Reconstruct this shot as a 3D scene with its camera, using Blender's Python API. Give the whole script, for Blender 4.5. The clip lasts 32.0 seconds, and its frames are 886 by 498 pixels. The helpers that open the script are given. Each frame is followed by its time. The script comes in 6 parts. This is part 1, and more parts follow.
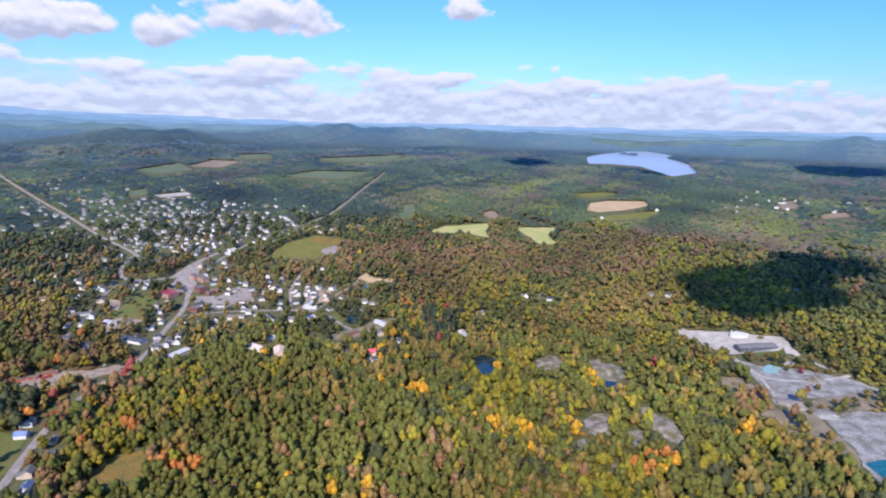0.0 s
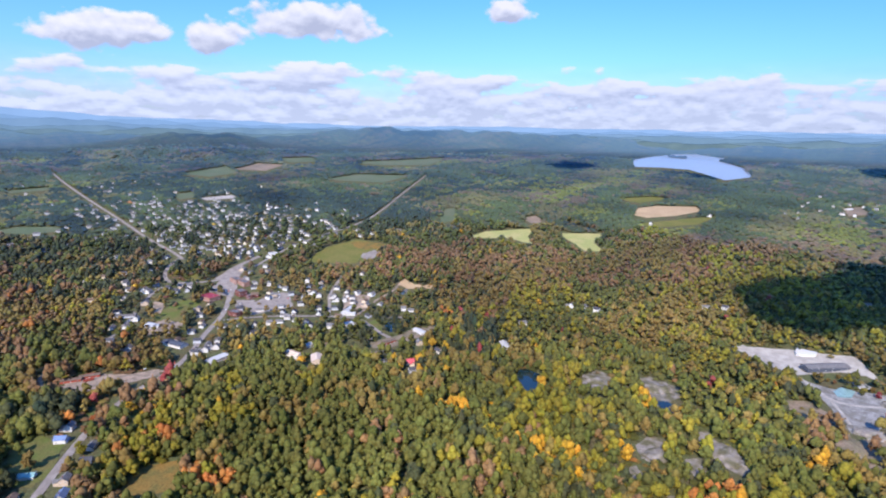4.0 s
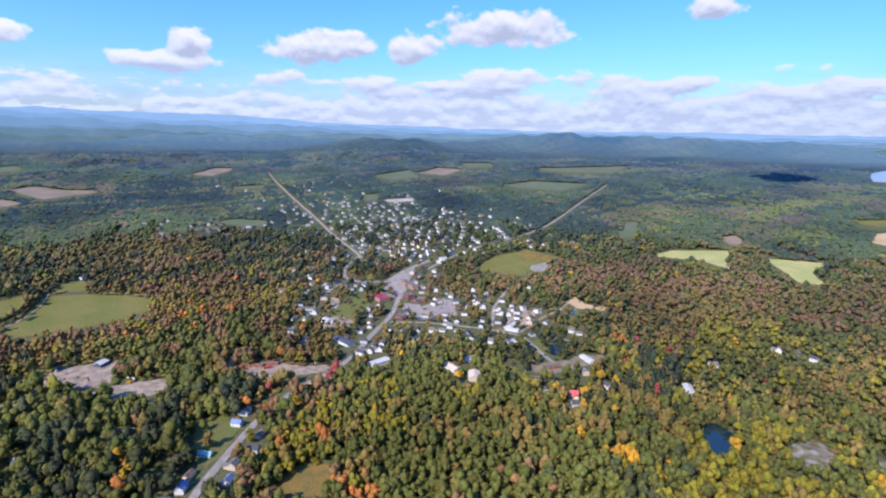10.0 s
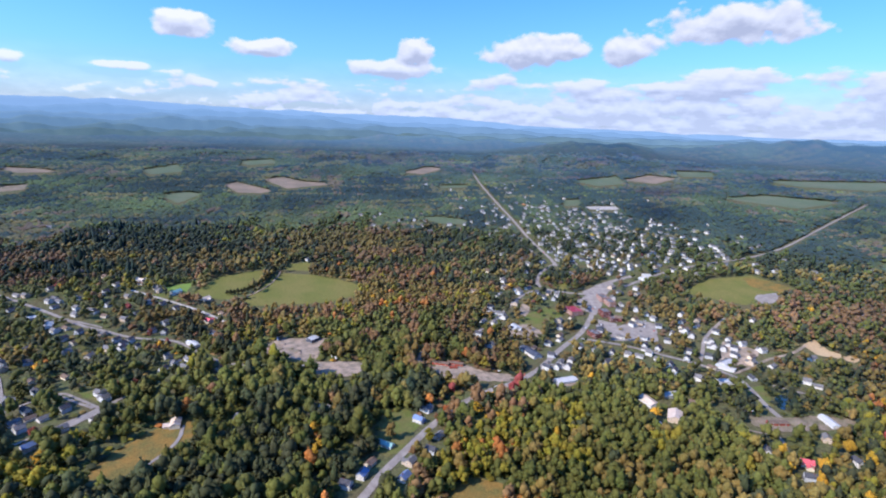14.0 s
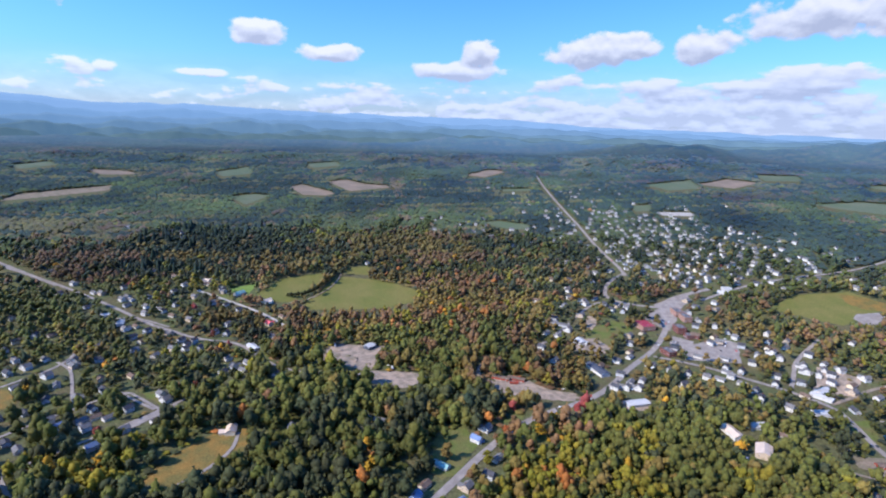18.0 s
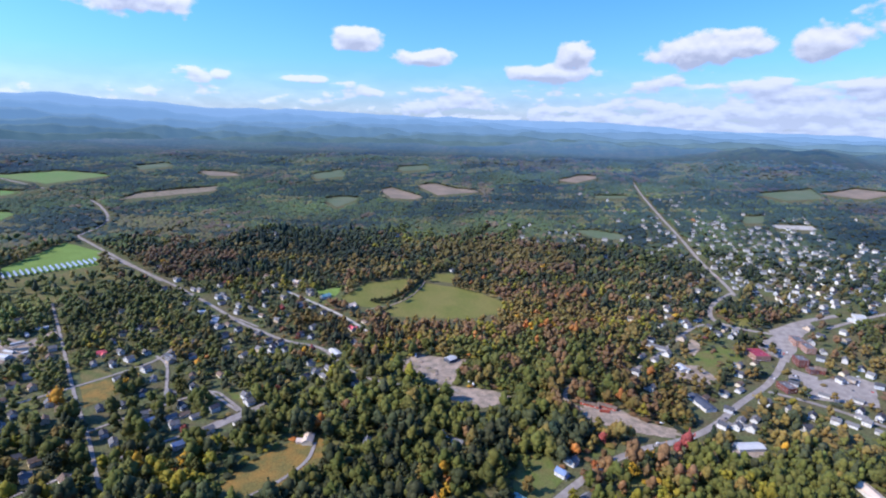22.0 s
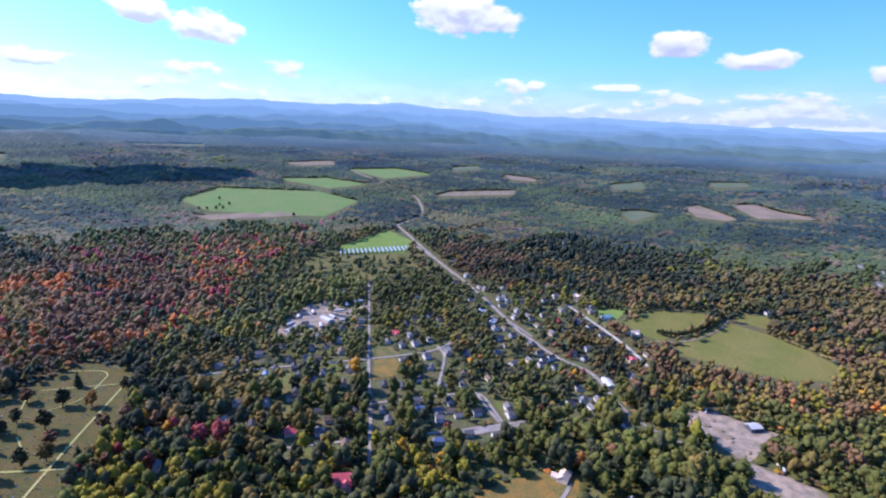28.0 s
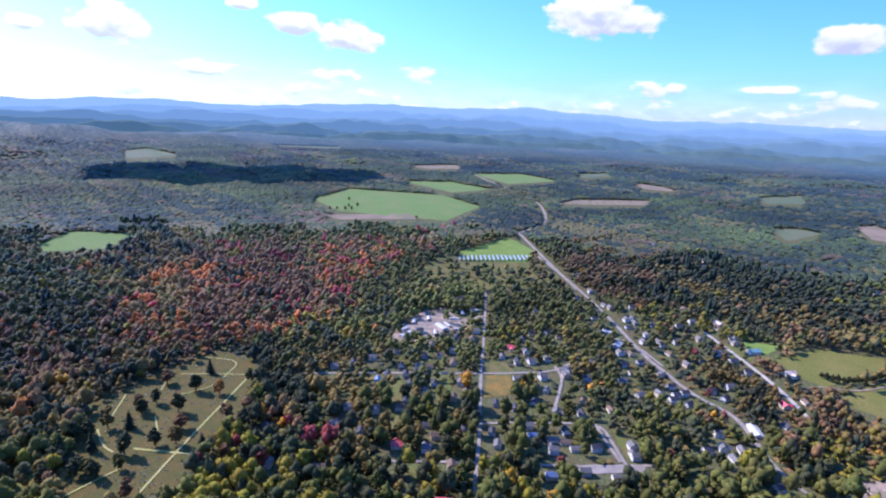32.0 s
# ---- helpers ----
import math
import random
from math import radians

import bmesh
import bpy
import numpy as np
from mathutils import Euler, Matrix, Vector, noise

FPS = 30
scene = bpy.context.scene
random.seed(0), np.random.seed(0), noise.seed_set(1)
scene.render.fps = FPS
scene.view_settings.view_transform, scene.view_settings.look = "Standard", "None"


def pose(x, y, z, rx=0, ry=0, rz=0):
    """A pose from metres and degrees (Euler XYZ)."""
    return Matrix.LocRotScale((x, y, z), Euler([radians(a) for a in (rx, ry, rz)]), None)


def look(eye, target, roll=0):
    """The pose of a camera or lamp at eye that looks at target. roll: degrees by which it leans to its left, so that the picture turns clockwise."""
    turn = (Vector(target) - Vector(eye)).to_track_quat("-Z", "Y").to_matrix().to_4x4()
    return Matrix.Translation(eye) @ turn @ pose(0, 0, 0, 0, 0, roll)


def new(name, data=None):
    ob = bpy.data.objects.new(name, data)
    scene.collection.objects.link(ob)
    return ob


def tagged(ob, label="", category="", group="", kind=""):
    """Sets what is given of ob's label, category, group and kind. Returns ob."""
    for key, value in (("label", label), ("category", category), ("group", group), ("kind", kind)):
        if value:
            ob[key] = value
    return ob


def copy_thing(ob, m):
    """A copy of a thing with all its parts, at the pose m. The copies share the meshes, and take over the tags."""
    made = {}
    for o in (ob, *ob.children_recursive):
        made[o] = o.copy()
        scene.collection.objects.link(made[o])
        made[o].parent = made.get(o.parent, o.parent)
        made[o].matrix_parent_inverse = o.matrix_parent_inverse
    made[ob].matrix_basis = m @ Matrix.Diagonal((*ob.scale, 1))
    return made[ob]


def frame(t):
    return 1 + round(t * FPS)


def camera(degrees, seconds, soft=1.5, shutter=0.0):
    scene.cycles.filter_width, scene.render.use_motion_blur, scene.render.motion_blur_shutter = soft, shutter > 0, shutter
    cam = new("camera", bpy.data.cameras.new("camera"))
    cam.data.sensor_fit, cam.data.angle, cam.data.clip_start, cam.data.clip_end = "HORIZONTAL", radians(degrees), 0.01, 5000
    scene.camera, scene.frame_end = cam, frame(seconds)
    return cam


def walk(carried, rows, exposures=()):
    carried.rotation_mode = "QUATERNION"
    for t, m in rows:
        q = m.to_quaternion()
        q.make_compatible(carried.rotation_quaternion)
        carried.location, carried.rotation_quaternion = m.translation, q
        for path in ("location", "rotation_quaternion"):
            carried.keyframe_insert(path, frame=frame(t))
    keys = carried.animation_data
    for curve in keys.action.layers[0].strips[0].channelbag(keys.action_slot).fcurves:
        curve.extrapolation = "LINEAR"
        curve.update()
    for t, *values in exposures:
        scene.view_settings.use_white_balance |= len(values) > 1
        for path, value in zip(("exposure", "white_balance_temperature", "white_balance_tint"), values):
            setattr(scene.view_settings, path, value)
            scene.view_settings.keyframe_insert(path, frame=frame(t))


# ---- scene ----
# ---- camera and its flight ----
cam = camera(78.58, 32.0, soft=2.1)
FLIGHT = [
    (0.0, -0.0, 0.0, 337.5, 0.0, -12.891, 1.358),
    (0.5, 0.26, 3.25, 337.41, 0.397, -12.864, 1.263),
    (1.0, 0.3, 6.57, 337.37, 0.82, -12.842, 1.19),
    (1.5, 0.0, 10.19, 337.32, 1.264, -12.812, 1.225),
    (2.0, -0.58, 14.28, 337.25, 1.749, -12.758, 1.165),
    (2.5, -1.22, 18.57, 337.14, 2.311, -12.745, 1.178),
    (3.0, -1.89, 22.82, 337.09, 2.954, -12.728, 1.15),
    (3.5, -2.75, 26.95, 337.14, 3.65, -12.703, 1.099),
    (5.5, -4.05, 44.73, 337.91, 6.687, -12.592, 0.919),
    (6.0, -4.5, 49.43, 338.31, 7.807, -12.574, 0.883),
    (6.5, -4.7, 54.05, 338.72, 9.207, -12.548, 0.856),
    (7.0, -4.75, 58.64, 339.05, 10.939, -12.541, 0.889),
    (7.5, -4.79, 63.36, 339.3, 13.124, -12.552, 0.854),
    (8.0, -5.07, 68.19, 339.5, 15.072, -12.539, 0.869),
    (8.5, -5.67, 72.95, 339.66, 16.332, -12.503, 0.832),
    (9.0, -6.79, 77.67, 339.75, 17.798, -12.469, 0.886),
    (9.5, -8.31, 82.45, 339.63, 20.26, -12.454, 0.98),
    (10.0, -10.11, 87.39, 339.38, 22.909, -12.461, 1.073),
    (10.5, -11.91, 92.03, 339.0, 25.569, -12.456, 1.141),
    (11.0, -14.16, 96.45, 338.64, 28.338, -12.428, 1.308),
    (11.5, -16.53, 100.68, 338.34, 30.761, -12.46, 1.276),
    (12.0, -19.3, 104.62, 338.07, 33.107, -12.455, 1.354),
    (12.5, -22.38, 108.27, 337.77, 35.797, -12.519, 1.368),
    (13.0, -25.82, 111.87, 337.5, 38.883, -12.544, 1.552),
    (13.5, -29.38, 115.34, 337.27, 41.408, -12.57, 1.656),
    (14.0, -32.76, 118.71, 337.09, 43.786, -12.608, 1.8),
    (14.5, -35.7, 121.83, 336.87, 45.415, -12.582, 1.772),
    (16.5, -48.84, 134.41, 335.75, 49.308, -12.539, 1.636),
    (17.0, -52.41, 137.15, 336.28, 49.727, -12.559, 1.544),
    (17.5, -55.84, 139.77, 336.92, 50.061, -12.588, 1.526),
    (18.0, -59.19, 142.38, 337.62, 50.356, -12.571, 1.451),
    (18.5, -62.78, 145.03, 338.26, 50.911, -12.584, 1.435),
    (19.0, -66.5, 147.91, 338.85, 51.864, -12.561, 1.387),
    (19.5, -70.08, 150.72, 339.44, 53.036, -12.557, 1.418),
    (20.0, -73.57, 153.34, 339.93, 54.214, -12.545, 1.39),
    (20.5, -77.07, 156.09, 340.37, 55.515, -12.508, 1.357),
    (21.0, -80.93, 159.16, 340.62, 56.829, -12.49, 1.34),
    (21.5, -85.28, 162.21, 340.73, 58.176, -12.469, 1.335),
    (22.0, -89.67, 164.95, 340.68, 59.717, -12.479, 1.343),
    (22.5, -94.08, 167.25, 340.53, 61.248, -12.479, 1.275),
    (23.0, -98.34, 169.2, 340.45, 62.749, -12.454, 1.323),
    (23.5, -102.56, 171.03, 340.41, 64.491, -12.405, 1.285),
    (24.0, -106.91, 172.98, 340.38, 66.629, -12.427, 1.392),
    (24.5, -111.68, 175.08, 340.37, 68.795, -12.439, 1.475),
    (26.5, -132.38, 181.94, 338.49, 80.252, -12.432, 1.882),
    (27.0, -137.43, 182.91, 337.62, 84.098, -12.429, 2.095),
    (27.5, -142.55, 183.59, 336.8, 87.322, -12.575, 2.218),
    (28.0, -147.87, 183.96, 336.19, 90.231, -12.513, 2.37),
    (28.5, -153.34, 184.32, 335.88, 93.077, -12.576, 2.462),
    (29.0, -158.72, 184.55, 335.88, 95.398, -12.588, 2.58),
    (29.5, -163.55, 184.57, 336.09, 97.664, -12.669, 2.728),
    (30.0, -168.03, 184.16, 336.39, 99.564, -12.703, 2.876),
    (30.5, -172.48, 183.33, 336.66, 100.949, -12.726, 2.851),
    (31.0, -176.98, 182.15, 336.87, 102.119, -12.732, 2.791),
    (31.5, -181.57, 180.9, 337.08, 102.783, -12.688, 2.721),
    (32.0, -186.09, 179.73, 337.31, 103.203, -12.624, 2.694),
]


def aim(row):
    t, x, y, z, yaw, pitch, roll = row
    a, b = radians(yaw), radians(pitch)
    way = Vector((-math.sin(a) * math.cos(b), math.cos(a) * math.cos(b), math.sin(b)))
    eye = Vector((x, y, z))
    return t, look(eye, eye + 100 * way, roll)


walk(cam, [aim(r) for r in FLIGHT], exposures=[(0, 0.80, 6230, 21), (12, 0.79, 6000, 20), (20, 0.73, 5900, 18), (26, 0.84, 5800, 25), (32, 1.02, 5720, 30)])

# ---- world, sun ----
SUN_EL, SUN_AZ = radians(38), radians(194)     # compass bearing from +y, clockwise
SUN_WAY = Vector((math.sin(SUN_AZ) * math.cos(SUN_EL), math.cos(SUN_AZ) * math.cos(SUN_EL), math.sin(SUN_EL)))
lamp = bpy.data.lights.new("sun", "SUN")
lamp.energy, lamp.angle, lamp.color = 4.1, radians(0.5), (1.0, 0.90, 0.74)
sun = new("sun", lamp)
sun.matrix_world = look(SUN_WAY * 1000, (0, 0, 0))

# Clouds: bearing to the left of +y and height in degrees, half width and half height.
CLOUDS = [(36.2, 7.6, 5.2, 2.1), (32.5, 7.9, 4.0, 1.6), (26.3, 7.8, 3.7, 2.0), (17.3, 9.7, 8.2, 2.3), (-1.9, 11.1, 3.0, 1.5), (47.2, 7.4, 2.3, 2.0), (49.6, 5.6, 6.2, 1.2),
          (68.7, 8.4, 3.4, 1.7), (62.0, 6.9, 4.3, 1.1), (81.7, 4.6, 1.3, 0.8), (73.9, 4.5, 3.4, 0.5), (89.0, 10.9, 7.0, 2.5), (118.7, 9.1, 3.6, 1.4), (113.4, 8.2, 4.2, 1.8), (134.0, 7.4, 3.6, 2.2),
          (127.0, 4.4, 2.8, 0.8), (139.9, 6.7, 1.6, 0.9), (123.5, 10.4, 1.8, 0.9), (152, 9.5, 7, 2.2), (-22, 13.5, 5, 1.4), (36, 14.5, 9, 1.6)]


def build_world():
    world = bpy.data.worlds.new("sky")
    scene.world = world
    world.use_nodes = True
    nt = world.node_tree
    nt.nodes.clear()

    def node(kind, **kw):
        n = nt.nodes.new(kind)
        for k, v in kw.items():
            if k == "operation":
                n.operation = v
        return n

    def math_node(op, a, b=None, clamp=False):
        n = nt.nodes.new("ShaderNodeMath")
        n.operation, n.use_clamp = op, clamp
        for i, v in enumerate((a, b)):
            if v is None:
                continue
            if isinstance(v, (int, float)):
                n.inputs[i].default_value = v
            else:
                nt.links.new(v, n.inputs[i])
        return n.outputs[0]

    def ramp(value, stops):
        n = nt.nodes.new("ShaderNodeValToRGB")
        els = n.color_ramp.elements
        while len(els) < len(stops):
            els.new(0.5)
        for e, (p, c) in zip(els, stops):
            e.position, e.color = p, (*c, 1) if len(c) == 3 else c
        nt.links.new(value, n.inputs[0])
        return n.outputs[0]

    def mix(fac, a, b):
        n = nt.nodes.new("ShaderNodeMix")
        n.data_type = "RGBA"
        for s, v in ((0, fac), (6, a), (7, b)):
            if isinstance(v, (int, float)):
                n.inputs[s].default_value = v
            elif isinstance(v, tuple):
                n.inputs[s].default_value = (*v, 1)
            else:
                nt.links.new(v, n.inputs[s])
        return n.outputs[2]

    co = node("ShaderNodeTexCoord").outputs["Generated"]
    sep = node("ShaderNodeSeparateXYZ")
    nt.links.new(co, sep.inputs[0])
    x, y, z = sep.outputs
    az = math_node("MULTIPLY", math_node("ARCTAN2", math_node("MULTIPLY", x, -1.0), y), 57.29578)
    el = math_node("MULTIPLY", math_node("ARCSINE", z), 57.29578)
    sky = node("ShaderNodeTexSky")
    sky.sky_type, sky.sun_disc, sky.sun_elevation, sky.sun_rotation = "NISHITA", False, SUN_EL, SUN_AZ
    sky.altitude, sky.air_density, sky.dust_density, sky.ozone_density = 300, 1.0, 1.6, 2.5
    air = ramp(math_node("DIVIDE", el, 20.0), [(0.0, (0.80, 0.88, 1.18)), (0.25, (0.52, 0.86, 1.14)), (0.7, (0.40, 0.86, 1.24)), (1.0, (0.46, 1.00, 1.75))])
    tint = mix(1.0, sky.outputs[0], air)
    tint.node.blend_type = "MULTIPLY"
    side = ramp(math_node("DIVIDE", math_node("ADD", az, 60.0), 220.0), [(0.08, (0.80, 0.86, 0.92)), (0.25, (1.0, 1.0, 1.0)), (0.48, (1.06, 1.06, 1.03)), (0.62, (1.16, 1.20, 1.10)), (1.0, (1.10, 1.16, 1.08))])
    tint = mix(1.0, tint, side)
    tint.node.blend_type = "MULTIPLY"

    def puffs(where, scale, detail, squeeze, shift=(0, 0, 0)):
        mp = nt.nodes.new("ShaderNodeMapping")
        mp.inputs["Location"].default_value = shift
        mp.inputs["Scale"].default_value = (1, squeeze, 1)
        nt.links.new(where, mp.inputs[0])
        n = nt.nodes.new("ShaderNodeTexNoise")
        n.inputs["Scale"].default_value, n.inputs["Detail"].default_value, n.inputs["Roughness"].default_value = scale, detail, 0.5
        nt.links.new(mp.outputs[0], n.inputs["Vector"])
        return n.outputs["Fac"]

    def density(lift):
        """How thick the cloud is at this bearing and height; lift: degrees above."""
        e = math_node("ADD", el, lift)
        at = node("ShaderNodeCombineXYZ")
        nt.links.new(az, at.inputs[0]), nt.links.new(e, at.inputs[1])
        at = at.outputs[0]
        fine = puffs(at, 0.42, 6, 1.5)
        body = None
        for a0, e0, w, h in CLOUDS:
            mp = nt.nodes.new("ShaderNodeMapping")
            w, h = 0.8 * w, 0.8 * h
            mp.inputs["Location"].default_value = (-a0 / w, -e0 / h, 0)
            mp.inputs["Scale"].default_value = (1 / w, 1 / h, 1)
            nt.links.new(at, mp.inputs[0])
            ln = nt.nodes.new("ShaderNodeVectorMath")
            ln.operation = "LENGTH"
            nt.links.new(mp.outputs[0], ln.inputs[0])
            d = math_node("SUBTRACT", 1.0, ln.outputs["Value"])
            body = d if body is None else math_node("MAXIMUM", body, d)
        body = math_node("MAXIMUM", body, -1.0)
        lumps = math_node("ADD", body, math_node("MULTIPLY", math_node("SUBTRACT", fine, 0.5), 1.7))
        # long rows of cloud low over the horizon, crowding towards it
        v = math_node("MULTIPLY", math_node("LOGARITHM", math_node("MAXIMUM", math_node("ADD", e, 1.2), 0.3), 2.71828), 7.5)
        row_at = node("ShaderNodeCombineXYZ")
        nt.links.new(math_node("MULTIPLY", az, 0.52), row_at.inputs[0]), nt.links.new(v, row_at.inputs[1])
        rows = puffs(row_at.outputs[0], 0.24, 5, 1.25, (4.3, 1.1, 0))
        near_at = node("ShaderNodeCombineXYZ")
        nt.links.new(math_node("MULTIPLY", az, 1.5), near_at.inputs[0]), nt.links.new(v, near_at.inputs[1])
        small = puffs(near_at.outputs[0], 0.30, 4, 1.35, (9.7, 3.2, 0))
        rows = mix(ramp(math_node("DIVIDE", e, 10.0), [(0.12, (0.85,) * 3), (0.42, (0.15,) * 3)]), rows, small)
        low = ramp(math_node("DIVIDE", e, 10.0), [(0.0, (0.64,) * 3), (0.2, (0.58,) * 3), (0.45, (0.50,) * 3), (0.60, (0.36,) * 3), (0.72, (0.0,) * 3)])
        east = ramp(math_node("DIVIDE", math_node("ADD", az, 60.0), 220.0), [(0.08, (0.90,) * 3), (0.2, (1.0,) * 3), (0.42, (1.0,) * 3), (0.52, (0.84,) * 3), (0.62, (0.74,) * 3), (1.0, (0.76,) * 3)])
        bank = math_node("MULTIPLY", math_node("SUBTRACT", math_node("ADD", rows, math_node("MULTIPLY", low, east)), 0.95), 5.0)
        return math_node("MAXIMUM", lumps, bank)

    here, above = density(0.0), density(0.55)
    cover = math_node("MULTIPLY", math_node("ADD", here, 0.03), 4.0, True)
    # bright crowns, violet-grey bases: lit where the cloud thins out above
    thin = math_node("SUBTRACT", math_node("MINIMUM", here, 0.8), math_node("MAXIMUM", above, -0.4))
    shade = math_node("ADD", math_node("MULTIPLY", thin, 0.75), math_node("SUBTRACT", 0.62, math_node("MULTIPLY", math_node("MAXIMUM", here, 0.0), 0.12)))
    tone = ramp(shade, [(0.30, (0.54, 0.59, 0.76)), (0.62, (0.80, 0.84, 0.98)), (0.90, (1.0, 1.0, 1.04))])
    glow = ramp(math_node("DIVIDE", math_node("ADD", az, 60.0), 220.0), [(0.0, (0.92, 0.96, 0.95)), (0.55, (1.0, 1.05, 1.03)), (1.0, (1.32, 1.4, 1.36))])
    bright = mix(1.0, tone, glow)
    bright.node.blend_type = "MULTIPLY"
    bright = mix(1.0, bright, ramp(math_node("DIVIDE", el, 10.0), [(0.0, (0.84, 0.92, 1.06)), (0.35, (0.90, 0.95, 1.04)), (0.7, (1.0, 1.0, 1.0))]))
    bright.node.blend_type = "MULTIPLY"
    veil = ramp(math_node("DIVIDE", el, 10.0), [(0.0, (0.62,) * 3), (0.15, (0.50,) * 3), (0.38, (0.22,) * 3), (0.65, (0.0,) * 3)])
    pale = mix(1.0, (0.74, 0.83, 1.0), glow)
    pale.node.blend_type = "MULTIPLY"
    bright = mix(veil, bright, pale)
    cover = math_node("MAXIMUM", cover, math_node("MULTIPLY", veil, 0.9))
    bg1, bg2, ms = node("ShaderNodeBackground"), node("ShaderNodeBackground"), node("ShaderNodeMixShader")
    nt.links.new(tint, bg1.inputs[0])
    bg1.inputs[1].default_value = 0.105
    nt.links.new(bright, bg2.inputs[0])
    bg2.inputs[1].default_value = 0.53
    nt.links.new(cover, ms.inputs[0]), nt.links.new(bg1.outputs[0], ms.inputs[1]), nt.links.new(bg2.outputs[0], ms.inputs[2])
    out = node("ShaderNodeOutputWorld")
    nt.links.new(ms.outputs[0], out.inputs[0])


build_world()

# ---- materials ----
MATS = {}


def material(name, colour, rough=0.8, vary=0.25, scale=0.2, fine=2.0, bump=0.2, metal=0.0, spec=0.12, alt=None, random_hue=0.0, attr="", sheen=None, leaf=0.0, amp=0.5):
    """A surface with two scales of variation. scale, fine: per metre."""
    m = bpy.data.materials.new(name)
    m.use_nodes = True
    nt = m.node_tree
    b = nt.nodes["Principled BSDF"]
    b.inputs["Roughness"].default_value, b.inputs["Metallic"].default_value = rough, metal
    b.inputs["Specular IOR Level"].default_value = spec
    geo = nt.nodes.new("ShaderNodeNewGeometry")
    n1, n2 = nt.nodes.new("ShaderNodeTexNoise"), nt.nodes.new("ShaderNodeTexNoise")
    for n, s, d in ((n1, scale, 3), (n2, fine, 4)):
        n.inputs["Scale"].default_value, n.inputs["Detail"].default_value = s, d
        nt.links.new(geo.outputs["Position"], n.inputs["Vector"])
    base = nt.nodes.new("ShaderNodeMix")
    base.data_type = "RGBA"
    base.inputs[6].default_value, base.inputs[7].default_value = (*colour, 1), (*(alt or [c * (1 - vary) for c in colour]), 1)
    r = nt.nodes.new("ShaderNodeValToRGB")
    r.color_ramp.elements[0].position, r.color_ramp.elements[1].position = 0.38, 0.62
    nt.links.new(n1.outputs["Fac"], r.inputs[0])
    nt.links.new(r.outputs[0], base.inputs[0])
    col = base.outputs[2]
    if attr:
        at = nt.nodes.new("ShaderNodeAttribute")
        at.attribute_name = attr
        col = at.outputs["Color"]
        # vertex alpha carries painted haze, as sheen weight
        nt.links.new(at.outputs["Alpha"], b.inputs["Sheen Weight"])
    hsv = nt.nodes.new("ShaderNodeHueSaturation")
    nt.links.new(col, hsv.inputs["Color"])
    mr = nt.nodes.new("ShaderNodeMapRange")
    mr.inputs[1].default_value, mr.inputs[2].default_value, mr.inputs[3].default_value, mr.inputs[4].default_value = 0.25, 0.75, 1 - amp, 1 + amp
    nt.links.new(n2.outputs["Fac"], mr.inputs[0])
    val = mr.outputs[0]
    if random_hue:
        oi = nt.nodes.new("ShaderNodeObjectInfo")
        hr = nt.nodes.new("ShaderNodeMapRange")
        hr.inputs[3].default_value, hr.inputs[4].default_value = 0.5 - random_hue, 0.5 + random_hue
        nt.links.new(oi.outputs["Random"], hr.inputs[0])
        nt.links.new(hr.outputs[0], hsv.inputs["Hue"])
    nt.links.new(val, hsv.inputs["Value"])
    nt.links.new(hsv.outputs[0], b.inputs["Base Color"])
    if bump:
        bp = nt.nodes.new("ShaderNodeBump")
        bp.inputs["Strength"].default_value, bp.inputs["Distance"].default_value = bump, 0.6 / fine
        nt.links.new(n2.outputs["Fac"], bp.inputs["Height"])
        nt.links.new(bp.outputs[0], b.inputs["Normal"])
    if sheen:
        b.inputs["Sheen Weight"].default_value = sheen[0]
        b.inputs["Sheen Roughness"].default_value = 0.6
        b.inputs["Sheen Tint"].default_value = (*sheen[1], 1)
    if leaf:
        tr, ms = nt.nodes.new("ShaderNodeBsdfTranslucent"), nt.nodes.new("ShaderNodeMixShader")
        nt.links.new(hsv.outputs[0], tr.inputs[0])
        ms.inputs[0].default_value = leaf
        out = nt.nodes["Material Output"]
        nt.links.new(b.outputs[0], ms.inputs[1]), nt.links.new(tr.outputs[0], ms.inputs[2]), nt.links.new(ms.outputs[0], out.inputs[0])
    MATS[name] = m
    return m


# sheen tint that stands for blue haze over far leaves and fields
HAZE_TINT = (0.22, 0.50, 1.0)
material("forest_floor", (0.085, 0.095, 0.038), 0.9, scale=0.03, fine=0.3, alt=(0.10, 0.085, 0.042), bump=0.3)
material("grass", (0.122, 0.125, 0.030), 0.9, scale=0.02, fine=0.4, alt=(0.155, 0.138, 0.040), amp=0.25)
# blue haze put on the far fields as a thin sheen
material("far_grass", (0.088, 0.110, 0.042), 0.9, scale=0.012, fine=0.2, alt=(0.115, 0.122, 0.055), amp=0.2, sheen=(0.05, HAZE_TINT))
material("pasture_grass", (0.112, 0.178, 0.038), 0.9, scale=0.012, fine=0.2, alt=(0.135, 0.175, 0.046), amp=0.2, sheen=(0.03, HAZE_TINT))
material("far_tan", (0.235, 0.168, 0.105), 0.9, scale=0.015, fine=0.2, alt=(0.17, 0.13, 0.08), amp=0.2, sheen=(0.04, HAZE_TINT))
material("brightgrass", (0.13, 0.19, 0.04), 0.9, scale=0.025, fine=0.4, alt=(0.15, 0.22, 0.05), amp=0.2)
material("yard_grass", (0.100, 0.122, 0.030), 0.9, scale=0.05, fine=0.5, alt=(0.13, 0.115, 0.042), amp=0.3)
